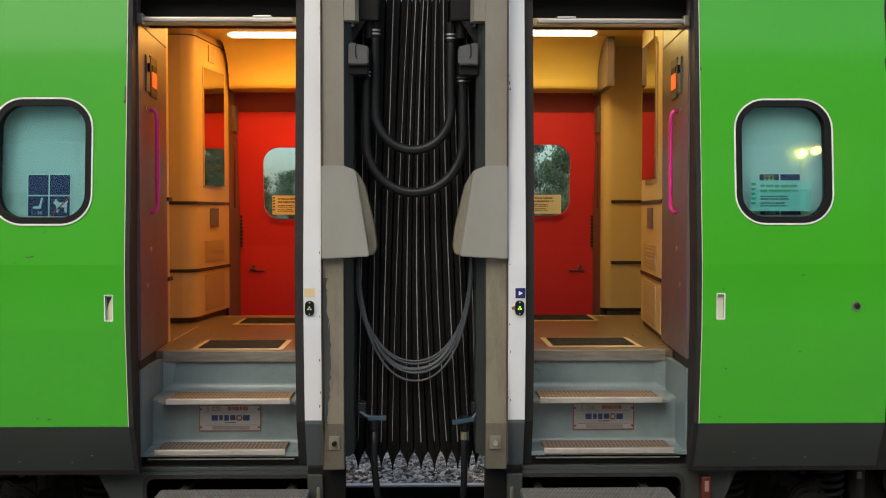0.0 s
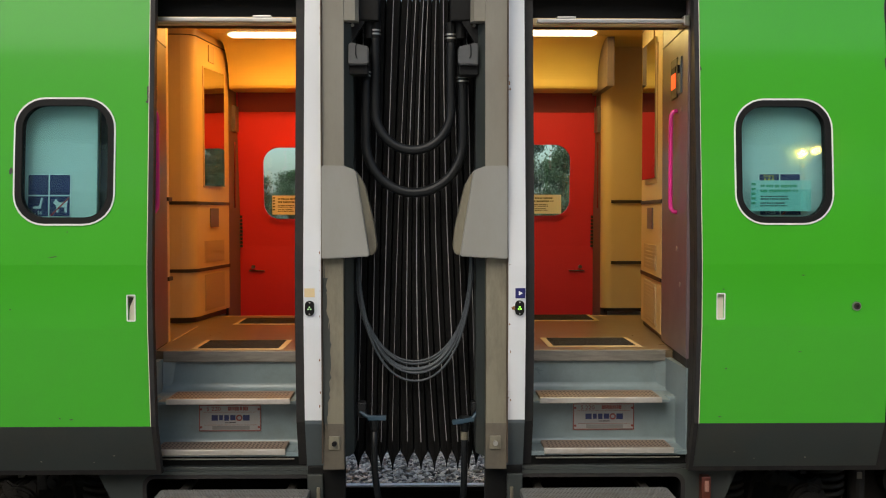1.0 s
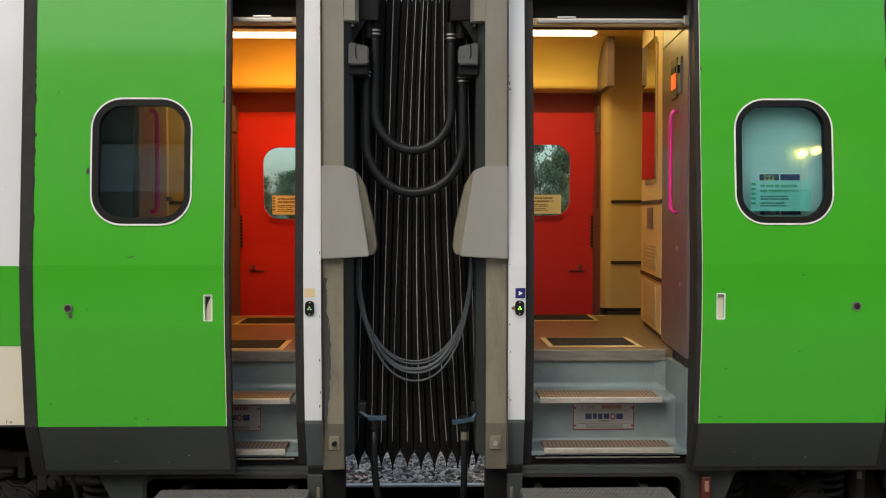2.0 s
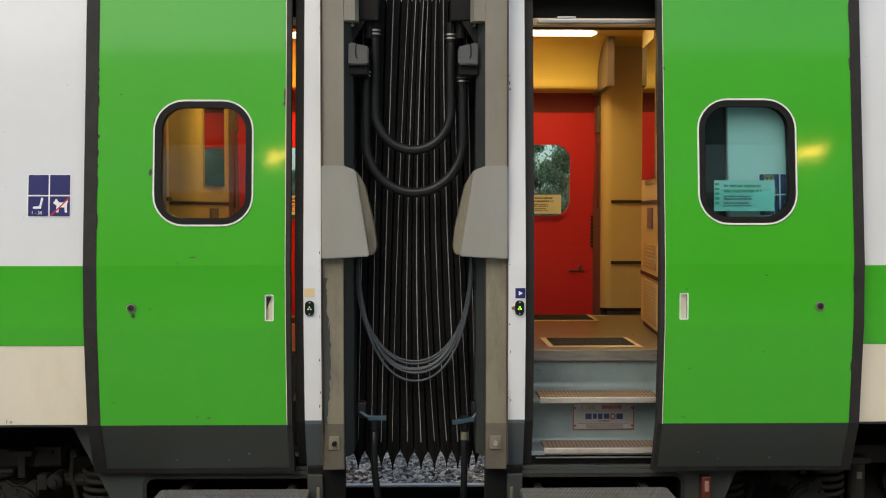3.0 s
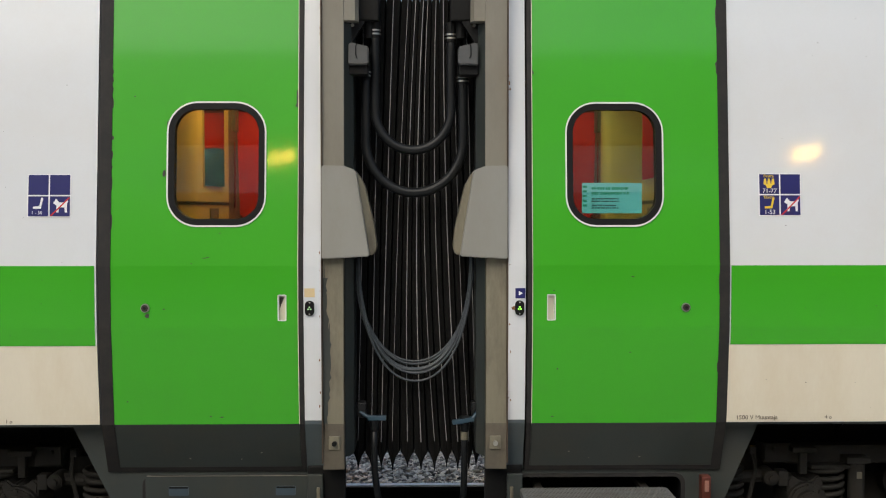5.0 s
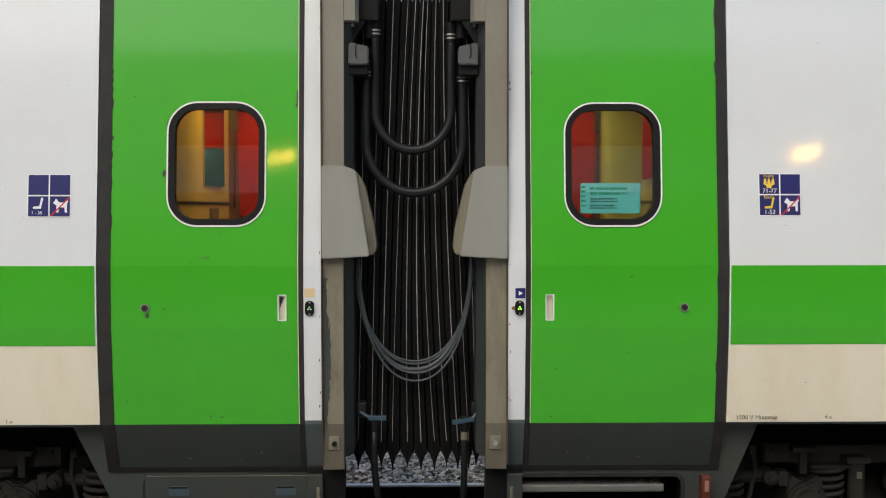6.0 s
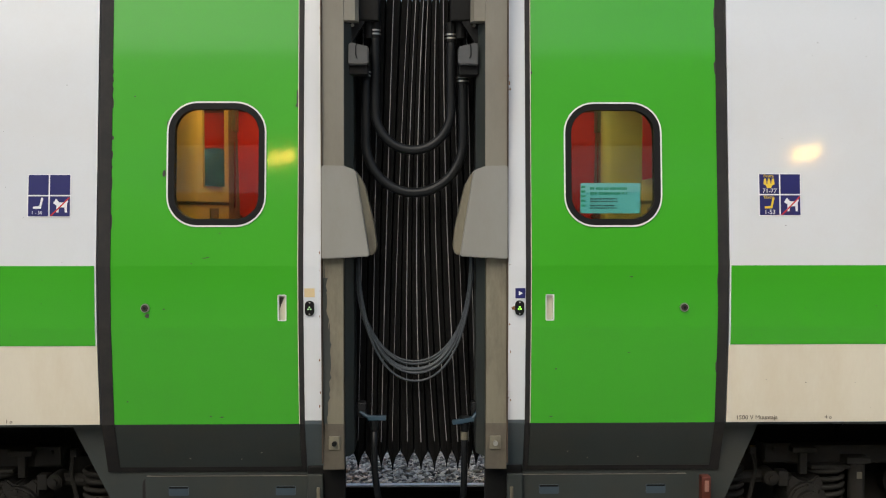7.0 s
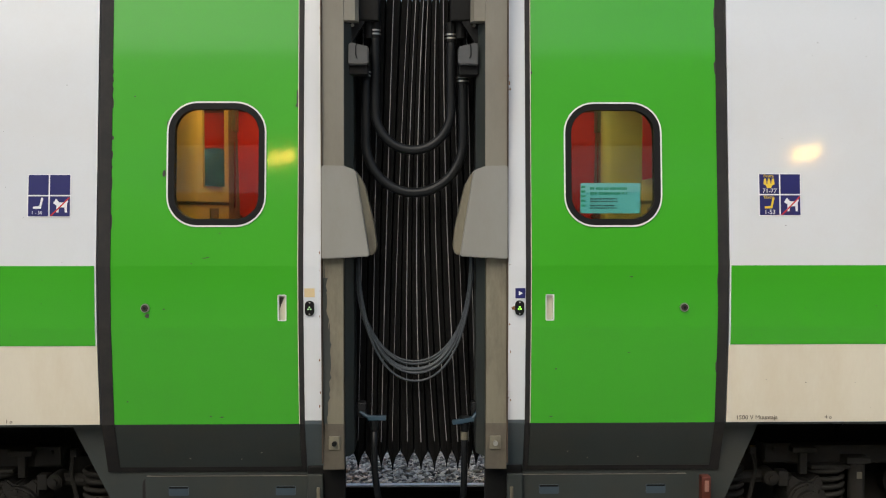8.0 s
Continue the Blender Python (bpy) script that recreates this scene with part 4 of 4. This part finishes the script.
def jumper_hose(xa, xb, y, za, zb, zmin, r, label):
    h = thing("jumper_hose", label, "hose", "jumper hoses")
    part("hose", tube(hose_curve(xa, xb, y, za, zb, zmin), r, 16), HOSE, h, smooth=True)
    for x, z in ((xa, za), (xb, zb)):
        part("gland", cyl((x, y, z - 0.03), (x, y, z + 0.07), r * 1.18, 16, bevel=0.004), BLACK, h, smooth=False)
        for d in (-0.012, 0.006):
            part("clamp_ring", cyl((x, y, z + d), (x, y, z + d + 0.008), r * 1.25, 16), STEEL, h, "metal clamp ring")
    return h


jumper_hose(-0.197, 0.178, 0.20, 2.83, 2.81, 2.252, 0.0235, "thick black jumper hose hanging in a short loop")
jumper_hose(-0.243, 0.237, 0.20, 2.625, 2.60, 2.042, 0.024, "thick black jumper hose hanging in a long loop")


def connector(s):
    c = thing("cable_connector", "grey and black jumper cable connector on a bracket", "connector", "cable connectors")

    def p(name, bm, material, label="", parent=None):
        return part(name, mirror(bm, s), material, parent or c, label)

    x = 0.271 if s < 0 else 0.258
    body = p("connector_body", prism([(x - 0.048, 2.656), (x + 0.048, 2.654), (x + 0.048, 2.757), (x + 0.040, 2.762), (x - 0.048, 2.742)], 0.06, 0.17, bevel=0.006), PLUG, "dark grey plug housing")
    bow = [(x + 0.006, 0.057, 2.755), (x + 0.012, 0.05, 2.74), (x + 0.012, 0.05, 2.70), (x + 0.006, 0.057, 2.685)]
    p("clip_wire", tube(bow, 0.0025, 6), BLACK, "", body)
    p("lower_gland", box(x - 0.045, x + 0.05, 0.09, 0.20, 2.61, 2.668, 0.006), BLACK)
    p("bracket", prism([(x + 0.05, 2.88), (x - 0.03, 2.87), (x + 0.03, 2.775), (x + 0.072, 2.66), (x + 0.072, 2.88)], 0.11, 0.16), BLACK)
    p("junction_box", box(0.175, 0.298, 0.13, 0.30, 2.878, 3.25, 0.008), BLACK, "black junction box")
    p("upper_gland", cyl((0.225, 0.19, 2.80), (0.225, 0.19, 2.88), 0.025, 14), BLACK)
    p("bracket_bolt", cyl((x + 0.03, 0.115, 2.85), (x + 0.03, 0.10, 2.85), 0.008, 8), STEEL)


connector(-1)
connector(1)

rng = random.Random(3)
for i in range(7):
    cb = thing("data_cable", "thin grey cable hanging in a slack loop", "cable", "slack cables")
    zlow = [1.205, 1.192, 1.170, 1.155, 1.165, 1.150, 1.112][i]
    part("cable", tube(u_curve(-0.288 + rng.uniform(-0.006, 0.012), 0.286 + rng.uniform(-0.012, 0.006), 0.20 - 0.006 * i, 1.72, 1.74, zlow, n=2.15, sag=0.01), 0.0058, 8), CABLE, cb, smooth=True)

HANDLE = mat("blue_enamel_handle", (0.016, 0.048, 0.078), 0.45, vary=0.2, bump=0.1, stain=(0.05, 0.06, 0.06), stain_amount=0.6, stain_scale=12)


def brake_cock(s):
    c = thing("brake_hose", "black brake hose with a blue stopcock handle", "hose", "brake hoses")
    if s < 0:
        hose = [(-0.200, 0.15, 0.90), (-0.203, 0.15, 0.78), (-0.200, 0.15, 0.66), (-0.188, 0.15, 0.56), (-0.165, 0.15, 0.45)]
        part("stopcock", box(-0.285, -0.240, 0.14, 0.20, 0.93, 1.01, 0.014), HOSE, c)
        part("stopcock_cap", cyl((-0.262, 0.13, 0.985), (-0.262, 0.15, 0.985), 0.018, 12), HOSE, c)
        part("cock_handle", tube([(-0.272, 0.14, 0.965), (-0.245, 0.135, 0.945), (-0.225, 0.13, 0.935)], 0.009, 8), HANDLE, c)
        part("handle_grip", box(-0.232, -0.142, 0.115, 0.145, 0.922, 0.945, 0.004), HANDLE, c, "blue painted handle")
        x = -0.200
    else:
        hose = [(0.245, 0.15, 0.88), (0.243, 0.15, 0.78), (0.244, 0.15, 0.68), (0.240, 0.15, 0.56), (0.225, 0.15, 0.45)]
        part("stopcock", box(0.275, 0.320, 0.145, 0.20, 0.945, 1.01, 0.014), HOSE, c)
        part("stopcock_cap", cyl((0.298, 0.13, 0.985), (0.298, 0.15, 0.985), 0.018, 12), HOSE, c)
        part("cock_handle", tube([(0.320, 0.14, 1.005), (0.310, 0.135, 0.96), (0.285, 0.13, 0.932)], 0.011, 8), HANDLE, c)
        bm = box(-0.055, 0.055, 0.115, 0.145, -0.011, 0.011, 0.004)
        bmesh.ops.transform(bm, matrix=pose(0.238, 0, 0.918, 0, -10, 0), verts=bm.verts)
        part("handle_grip", bm, HANDLE, c, "blue painted handle")
        part("hose_tag", cyl((0.243, 0.15, 0.82), (0.243, 0.15, 0.86), 0.0185, 14), DIRTSHADE, c, "faded tag")
        part("mount_bolt", cyl((0.33, 0.14, 0.985), (0.33, 0.12, 0.985), 0.009, 10), STEEL, c)
        x = 0.245
    part("coupling", cyl((x, 0.15, 0.865), (x, 0.15, 0.935), 0.020, 16, 0.030), HOSE, c)
    part("hose", tube(hose, 0.0165, 14), HOSE, c, smooth=True)


brake_cock(-1)
brake_cock(1)


# ---- sliding doors ----
def chips(seed, spots, x0, x1):
    """Scrapes in the paint along an upright edge."""
    r = random.Random(seed)
    bm = bmesh.new()
    for x, z, w, h in spots:
        pts = []
        for k in range(9):
            a = k * math.tau / 9
            f = r.uniform(0.45, 1.1)
            pts.append((min(max(x + w * f * math.cos(a), x0), x1), z + h * f * math.sin(a)))
        plate(pts, [], 0.0012, 0.001, bm)
    return bm


def sliding_door(s, label):
    door = thing("sliding_door", label, "train door", "sliding doors")

    def p(name, bm, material, label="", parent=None, smooth=False):
        return part(name, mirror(bm, s), material, parent or door, label, smooth)

    xe = 1.447 if s < 0 else 1.459
    wx = 0.948 if s < 0 else 0.955
    hole = rounded(wx, 2.176, 0.462, 0.588, 0.14)
    bm = plate(rect(0.558, xe, Z_UP, 3.10), [hole], 0, 0.045)
    hx = 0.648 if s > 0 else 0.634
    bm = sheet(0.558, xe, Z_LOW, Z_MID, 0, 0.045, bm)
    bm = plate(rect(0.558, xe, Z_MID, Z_UP), [rounded(hx, 1.489, 0.033, 0.117, 0.005, 3)], 0, 0.045, bm)
    leaf = p("leaf_panel", bm, GREEN, "glossy green painted leaf with chipped edges")
    p("kick_panel", sheet(0.558, xe, 0.694, Z_LOW, 0, 0.045), SKIRT, "dark grey scuffed kick panel")
    p("lining", sheet(0.57, 1.43, 1.0, 1.80, -0.0455, 0.01), PLUM)
    p("edge_seal", sheet(0.534, 0.556, 0.670, 3.10, 0.004, 0.05), RUBBER, "black rubber edge seal")
    p("edge_strip", sheet(0.5565, 0.5598, Z_LOW, 3.10, 0.003, 0.01), CREAM, "pale edge strip")
    p("edge_seal", sheet(xe, 1.508, 0.670, 3.10, 0.004, 0.05), RUBBER, "black rubber edge seal")
    p("bottom_seal", sheet(0.556, xe, 0.670, 0.694, 0.004, 0.05), RUBBER, "black rubber bottom seal")
    rim = p("window_rim", plate(rounded(wx, 2.176, 0.474, 0.602, 0.147), [rounded(wx, 2.176, 0.460, 0.586, 0.139)], 0.006, 0.01), RIM, "white window rim")
    p("window_seal", plate(rounded(wx, 2.176, 0.460, 0.586, 0.139), [rounded(wx, 2.176, 0.400, 0.526, 0.108)], 0.003, 0.05), BLACK, "black window rubber", rim)
    gl = p("pane", plate(rounded(wx, 2.176, 0.408, 0.534, 0.11), [], -0.012, 0.006), GLASS, "blue-green tinted pane", rim)
    gl.visible_shadow = False
    hnd = p("handle_recess", plate(rounded(hx, 1.489, 0.042, 0.126, 0.006, 3), [rounded(hx, 1.489, 0.032, 0.116, 0.004, 3)], 0.003, 0.008, follow=lambda z: 0), RIM, "white-rimmed recessed handle")
    cup = box(hx - 0.018, hx + 0.018, 0.020, 0.024, 1.429, 1.549)
    cup = box(hx - 0.0195, hx - 0.0168, 0.001, 0.024, 1.429, 1.549, bm=cup)
    cup = box(hx + 0.0168, hx + 0.0195, 0.001, 0.024, 1.429, 1.549, bm=cup)
    cup = box(hx - 0.018, hx + 0.018, 0.001, 0.024, 1.5478, 1.550, bm=cup)
    cup = box(hx - 0.018, hx + 0.018, 0.001, 0.024, 1.428, 1.4302, bm=cup)
    p("handle_cup", cup, CREAM, "worn pale handle cup", hnd)
    if s < 0:
        p("handle_mark", prism([(hx + 0.014, 1.538), (hx - 0.008, 1.538), (hx + 0.001, 1.515), (hx + 0.008, 1.50), (hx + 0.014, 1.475)], 0.0185, 0.0198), GROUT, "dark mark in the cup", hnd)
    lx = 1.295 if s > 0 else 1.283
    lk = p("door_lock", cyl((lx, 0.002, 1.489), (lx, -0.012, 1.489), 0.021, 22, bevel=0.002), STEEL, "round metal door lock")
    p("lock_ring", cyl((lx, -0.011, 1.489), (lx, -0.0155, 1.489), 0.016, 18), GROUT, "", lk)
    p("lock_core", cyl((lx, -0.015, 1.489), (lx, -0.018, 1.489), 0.007, 12), BLACK, "", lk)
    r = random.Random(5 + s)
    spots = []
    if s < 0:
        for z in (2.62, 2.58, 2.53, 2.47, 2.30, 2.22, 2.16, 2.08, 1.9):
            spots.append((xe, z, r.uniform(0.004, 0.012), r.uniform(0.01, 0.05)))
        spots += [(0.563, 2.50, 0.006, 0.05), (0.566, 2.46, 0.008, 0.012), (0.56, 2.75, 0.004, 0.03), (1.195, 2.13, 0.012, 0.02), (1.18, 2.36, 0.006, 0.03),
                  (1.0, 1.727, 0.022, 0.003), (0.985, 1.73, 0.012, 0.003), (1.065, 1.70, 0.005, 0.003), (1.275, 1.452, 0.014, 0.012), (1.195, 1.483, 0.006, 0.004),
                  (0.985, 0.962, 0.006, 0.004), (0.93, 0.958, 0.012, 0.003), (1.38, 1.035, 0.006, 0.005), (1.34, 2.50, 0.005, 0.004), (0.93, 1.845, 0.004, 0.003)]
    else:
        spots = [(1.04, 1.636, 0.012, 0.003), (0.66, 1.57, 0.006, 0.003), (xe, 1.20, 0.006, 0.05), (xe, 1.6, 0.004, 0.06), (xe, 2.65, 0.008, 0.05), (xe, 2.9, 0.006, 0.06), (0.564, 2.62, 0.005, 0.01), (0.66, 0.955, 0.010, 0.003), (0.68, 1.19, 0.006, 0.004), (1.03, 1.27, 0.010, 0.002)]
    tagged(p("paint_chips", chips(2 + s, spots, 0.560, xe + 0.005), CHIP, "dark scrapes in the paint", leaf), kind="stuff")
    tagged(p("scuffs", chips(7 + s, [(1.1, 0.74, 0.006, 0.004), (0.75, 0.77, 0.007, 0.004), (0.85, 0.735, 0.004, 0.003)], 0.56, 1.44), BEIGE), kind="stuff")
    if s > 0:
        notice(door, 0.945, 2.013, 0.290, 0.146, 0.048, TINTPAPER, PAPERGREEN)
    return door


door_left = sliding_door(-1, "green sliding train door with a rounded window")
door_right = sliding_door(1, "green sliding train door with a notice behind its rounded window")


# ---- folding steps and their flaps ----
def folding_step(s):
    st = thing("folding_step", "retractable ribbed metal entrance step", "train step", "entrance steps")
    x0, x1 = 0.515, 1.245
    part("step_plate", mirror(box(x0, x1, -0.20, 0.10, 0.560, 0.600, 0.010), s), STEPGREY, st, "grey metal step plate")
    for k in range(12):
        bm = bmesh.new()
        for j in range(40):
            x = x0 + 0.015 + (j + 0.5 * (k % 2)) * (x1 - x0 - 0.04) / 40
            box(x, x + 0.010, -0.192 + k * 0.024, -0.182 + k * 0.024, 0.599, 0.604, bm=bm)
        part("grip_rib", mirror(bm, s), STEPGREY, st)
    part("arm", mirror(box(x0 + 0.08, x0 + 0.12, 0.09, 0.40, 0.565, 0.59, 0.004), s), IRON, st)
    part("arm", mirror(box(x1 - 0.12, x1 - 0.08, 0.09, 0.40, 0.565, 0.59, 0.004), s), IRON, st)
    return st


def step_flap(s):
    xc, w = (0.903, 0.848) if s < 0 else (0.914, 0.882)
    fl = thing("step_flap", "dark grey hinged flap over the entrance step", "flap", "step flaps")
    ob = part("flap_panel", mirror(plate(rounded(xc, 0.183, w, 0.364, 0.012, 3), [], 0.012, 0.014, follow=lambda z: 0.0), s), SKIRT, fl, "dark grey painted panel")
    part("flap_edge", mirror(box(xc - w / 2 + 0.008, xc + w / 2 - 0.008, -0.016, 0.002, 0.3655, 0.369), s), EDGE, fl, "worn bare upper edge")
    # larger black plate stands in for the dark gap around the flap
    part("flap_gap", mirror(plate(rounded(xc, 0.183, w + 0.016, 0.372, 0.014, 3), [], -0.003, 0.004, follow=lambda z: 0.0), s), BLACK, fl)
    for cx in ((0.638, 1.164) if s < 0 else (0.664, 1.195)):
        sl = part("hand_slot", mirror(plate(rounded(cx, 0.293, 0.098, 0.046, 0.006, 3), [], 0.0145, 0.003, follow=lambda z: 0.0), s), SLOT, fl, "pale blue-grey finger slot")
        part("slot_shadow", mirror(box(cx - 0.046, cx + 0.046, -0.0165, -0.0142, 0.306, 0.314), s), BLACK, sl)
    return fl


step_left, step_right = folding_step(-1), folding_step(1)
flap_left, flap_right = step_flap(-1), step_flap(1)


# ---- behind the camera: canopy, lamps and station wall ----
# dark brown puts the canopy's shade into the wall colour
SHADEWALL = mat("shaded_station_wall", (0.10, 0.07, 0.05), 0.8, vary=0.08, bump=0.1)
CANOPY = mat("grey_canopy", (0.16, 0.15, 0.14), 0.7, vary=0.1, bump=0.1)
ROOFING = mat("dark_roof_sheet", (0.03, 0.03, 0.032), 0.8, vary=0.2, bump=0.2)
FASCIA = mat("pale_fascia_boards", (0.85, 0.83, 0.79), 0.7, vary=0.08, scale=1.2, bump=0.1)
tagged(link("wall_station", box(-60, 60, -18.4, -18.0, 0.55, 4.92), SHADEWALL), "station wall, coloured dark brown for the shade under its canopy", "wall", kind="structure")
boards = bmesh.new()
for i in range(5):
    box(-60, 60, -15.3, -15.0 - 0.015 * (i % 2), 4.92 + 0.19 * i, 4.92 + 0.19 * i + 0.178, bm=boards)
box(-60, 60, -18.4, -15.1, 4.93, 5.86, bm=boards)
tagged(link("canopy_fascia", boards, FASCIA), "pale boarded fascia of the station canopy", "canopy", kind="structure")
tagged(link("station_roof", xprism([(-14.9, 5.88), (-14.9, 5.94), (-20.0, 9.4), (-20.2, 9.4), (-20.2, 5.88)], -60, 60), ROOFING), "dark grey station roof above the canopy", "roof", kind="structure")
BULB = glow("warm_lamp", (1.0, 0.56, 0.10), 85.0)


def station_lamp(x, y, z):
    la = thing("platform_lamp", "warm twin platform lamp on a steel pole", "lamp", "platform lamps")
    part("pole", cyl((x, y - 0.3, 0.55), (x, y - 0.3, z + 0.25), 0.05, 14, 0.035), CANOPY, la)
    part("arm", box(x - 0.24, x + 0.24, y - 0.32, y - 0.28, z + 0.17, z + 0.20, 0.01), CANOPY, la)
    for d, e in ((-0.10, 0.02), (0.09, 0.06)):
        hd = part("lamp_head", box(x + d - 0.11, x + d + 0.11, y - 0.34, y, z + 0.09 + e, z + 0.17 + e, 0.02), CANOPY, la)
        part("lens", cyl((x + d, y - 0.1, z + 0.05 + e), (x + d, y + 0.03, z + 0.05 + e), 0.044, 18, bevel=0.01), BULB, hd, "glowing warm lens")


station_lamp(-1.73, -8.0, 3.94)
station_lamp(4.95, -8.0, 4.0)


# ---- trees beyond the track ----
leaf_mat = mat("birch_leaf", (0.085, 0.13, 0.07), 0.7, vary=0.45, scale=2, fine=20, bump=0.0)
BARK = mat("grey_bark", (0.12, 0.10, 0.08), 0.9, vary=0.3, bump=0.5)


def tree(seed, height):
    r = random.Random(seed)
    t = thing("tree", "green leafy young tree beyond the track", "tree", "trees beyond the track")
    bm = cyl((0, 0, 0), (0, 0, height * 0.9), height * 0.022, 8, 0.01)
    limbs = []
    for i in range(34):
        z = height * r.uniform(0.12, 0.92)
        a = r.uniform(0, math.tau)
        reach = height * 0.26 * (1.08 - z / height) + 0.15
        tip = (reach * math.cos(a), reach * math.sin(a), z + reach * r.uniform(0.2, 0.8))
        cyl((0, 0, z), tip, 0.02, 5, 0.006, bm=bm)
        limbs.append((Vector((0, 0, z)), Vector(tip)))
    part("trunk", bm, BARK, t)
    verts, faces = [], []
    for k in range(15000):
        a, b = limbs[r.randrange(len(limbs))]
        c = a.lerp(b, r.uniform(0.25, 1.1)) + Vector((r.gauss(0, 0.16), r.gauss(0, 0.16), r.gauss(0, 0.14)))
        m = Euler([r.uniform(0, 6.3) for _ in range(3)]).to_matrix()
        q = r.uniform(0.035, 0.07)
        i = len(verts)
        verts += [c + m @ Vector(v) for v in ((-q, 0, 0), (0, -q * 0.55, 0.01), (q, 0, 0), (0, q * 0.55, 0.01))]
        faces.append((i, i + 1, i + 2, i + 3))
    me = bpy.data.meshes.new("crown")
    me.from_pydata(verts, [], faces)
    me.materials.append(leaf_mat)
    ob = new("crown", me)
    ob.parent = t
    return t


first = [tree(31, 5.2), tree(32, 4.4), tree(33, 6.0)]
spots = [(-8.9, 40, 0.80), (-7.2, 41, 0.95), (-5.6, 40, 0.72), (-10.4, 42, 0.9), (-12.2, 41, 0.75), (-4.0, 43, 0.56), (-14, 44, 0.9), (-16.5, 42, 1.0),
         (4.6, 40, 1.0), (5.9, 38, 1.12), (7.0, 39, 1.05), (8.4, 41, 0.9), (9.8, 42, 1.1), (11.5, 41, 0.9), (13.5, 43, 1.1), (16, 41, 1.1), (18.5, 42, 1.2), (21, 40, 1.05), (23.5, 42, 1.2), (26, 41, 1.1), (29, 43, 1.2), (2.6, 44, 0.9), (0.2, 45, 1.0), (-2.2, 45, 0.9)]
for i, (x, y, k) in enumerate(spots):
    src = first[i % 3]
    m = pose(x, y, -0.34, 0, 0, 57 * i)
    if i < 3:
        src.matrix_basis = m @ Matrix.Diagonal((k, k, k, 1))
    else:
        c = copy_thing(src, m)
        c.scale = (k, k, k)


# ---- what moves ----
def motions():
    left = [(0.0, -305), (0.6, -305), (0.7, -301), (0.8, -292), (0.9, -280), (1.0, -265), (1.25, -229), (1.5, -193), (1.7, -167), (2.0, -128), (2.3, -93), (2.6, -60),
            (2.8, -40), (3.0, -21), (3.1, -10), (3.2, -2.5), (3.3, 0), (8.0, 0)]
    out = lambda d: min(1.0, abs(d) / 45)
    walk(door_left, [(t, pose(d * 0.002614, -0.085 * out(d), 0.008 * out(d))) for t, d in left])
    right = [(0.0, 305), (2.4, 305)] + [(t + 1.8, -d) for t, d in left if 0.65 < t < 8.0] + [(8.0, 0)]
    walk(door_right, [(t, pose(d * 0.00263, -0.08 * out(d), 0.011 * out(d))) for t, d in right])
    slide = [(0.0, 0.0), (3.75, 0.0), (3.9, 0.10), (4.0, 0.21), (4.1, 0.30), (4.2, 0.355), (4.35, 0.38), (8.0, 0.38)]
    walk(step_left, [(t, pose(0, d + 0.01, -0.012)) for t, d in slide])
    slide = [(0.0, 0.0), (5.55, 0.0), (5.7, 0.12), (5.8, 0.23), (5.9, 0.31), (6.0, 0.355), (6.15, 0.38), (8.0, 0.38)]
    walk(step_right, [(t, pose(0, d + 0.01, -0.012)) for t, d in slide])
    swing = [(0.0, 110), (4.1, 110), (4.35, 75), (4.5, 45), (4.6, 31), (4.7, 21), (4.8, 9), (4.9, 0), (8.0, 0)]
    walk(flap_left, [(t, pose(0, 0.150, 0.280, a)) for t, a in swing])
    swing = [(0.0, 110), (5.9, 110), (6.1, 70), (6.2, 48), (6.3, 32), (6.4, 26), (6.5, 20), (6.6, 11), (6.7, 0), (8.0, 0)]
    walk(flap_right, [(t, pose(0, 0.150, 0.280, a)) for t, a in swing])


motions()
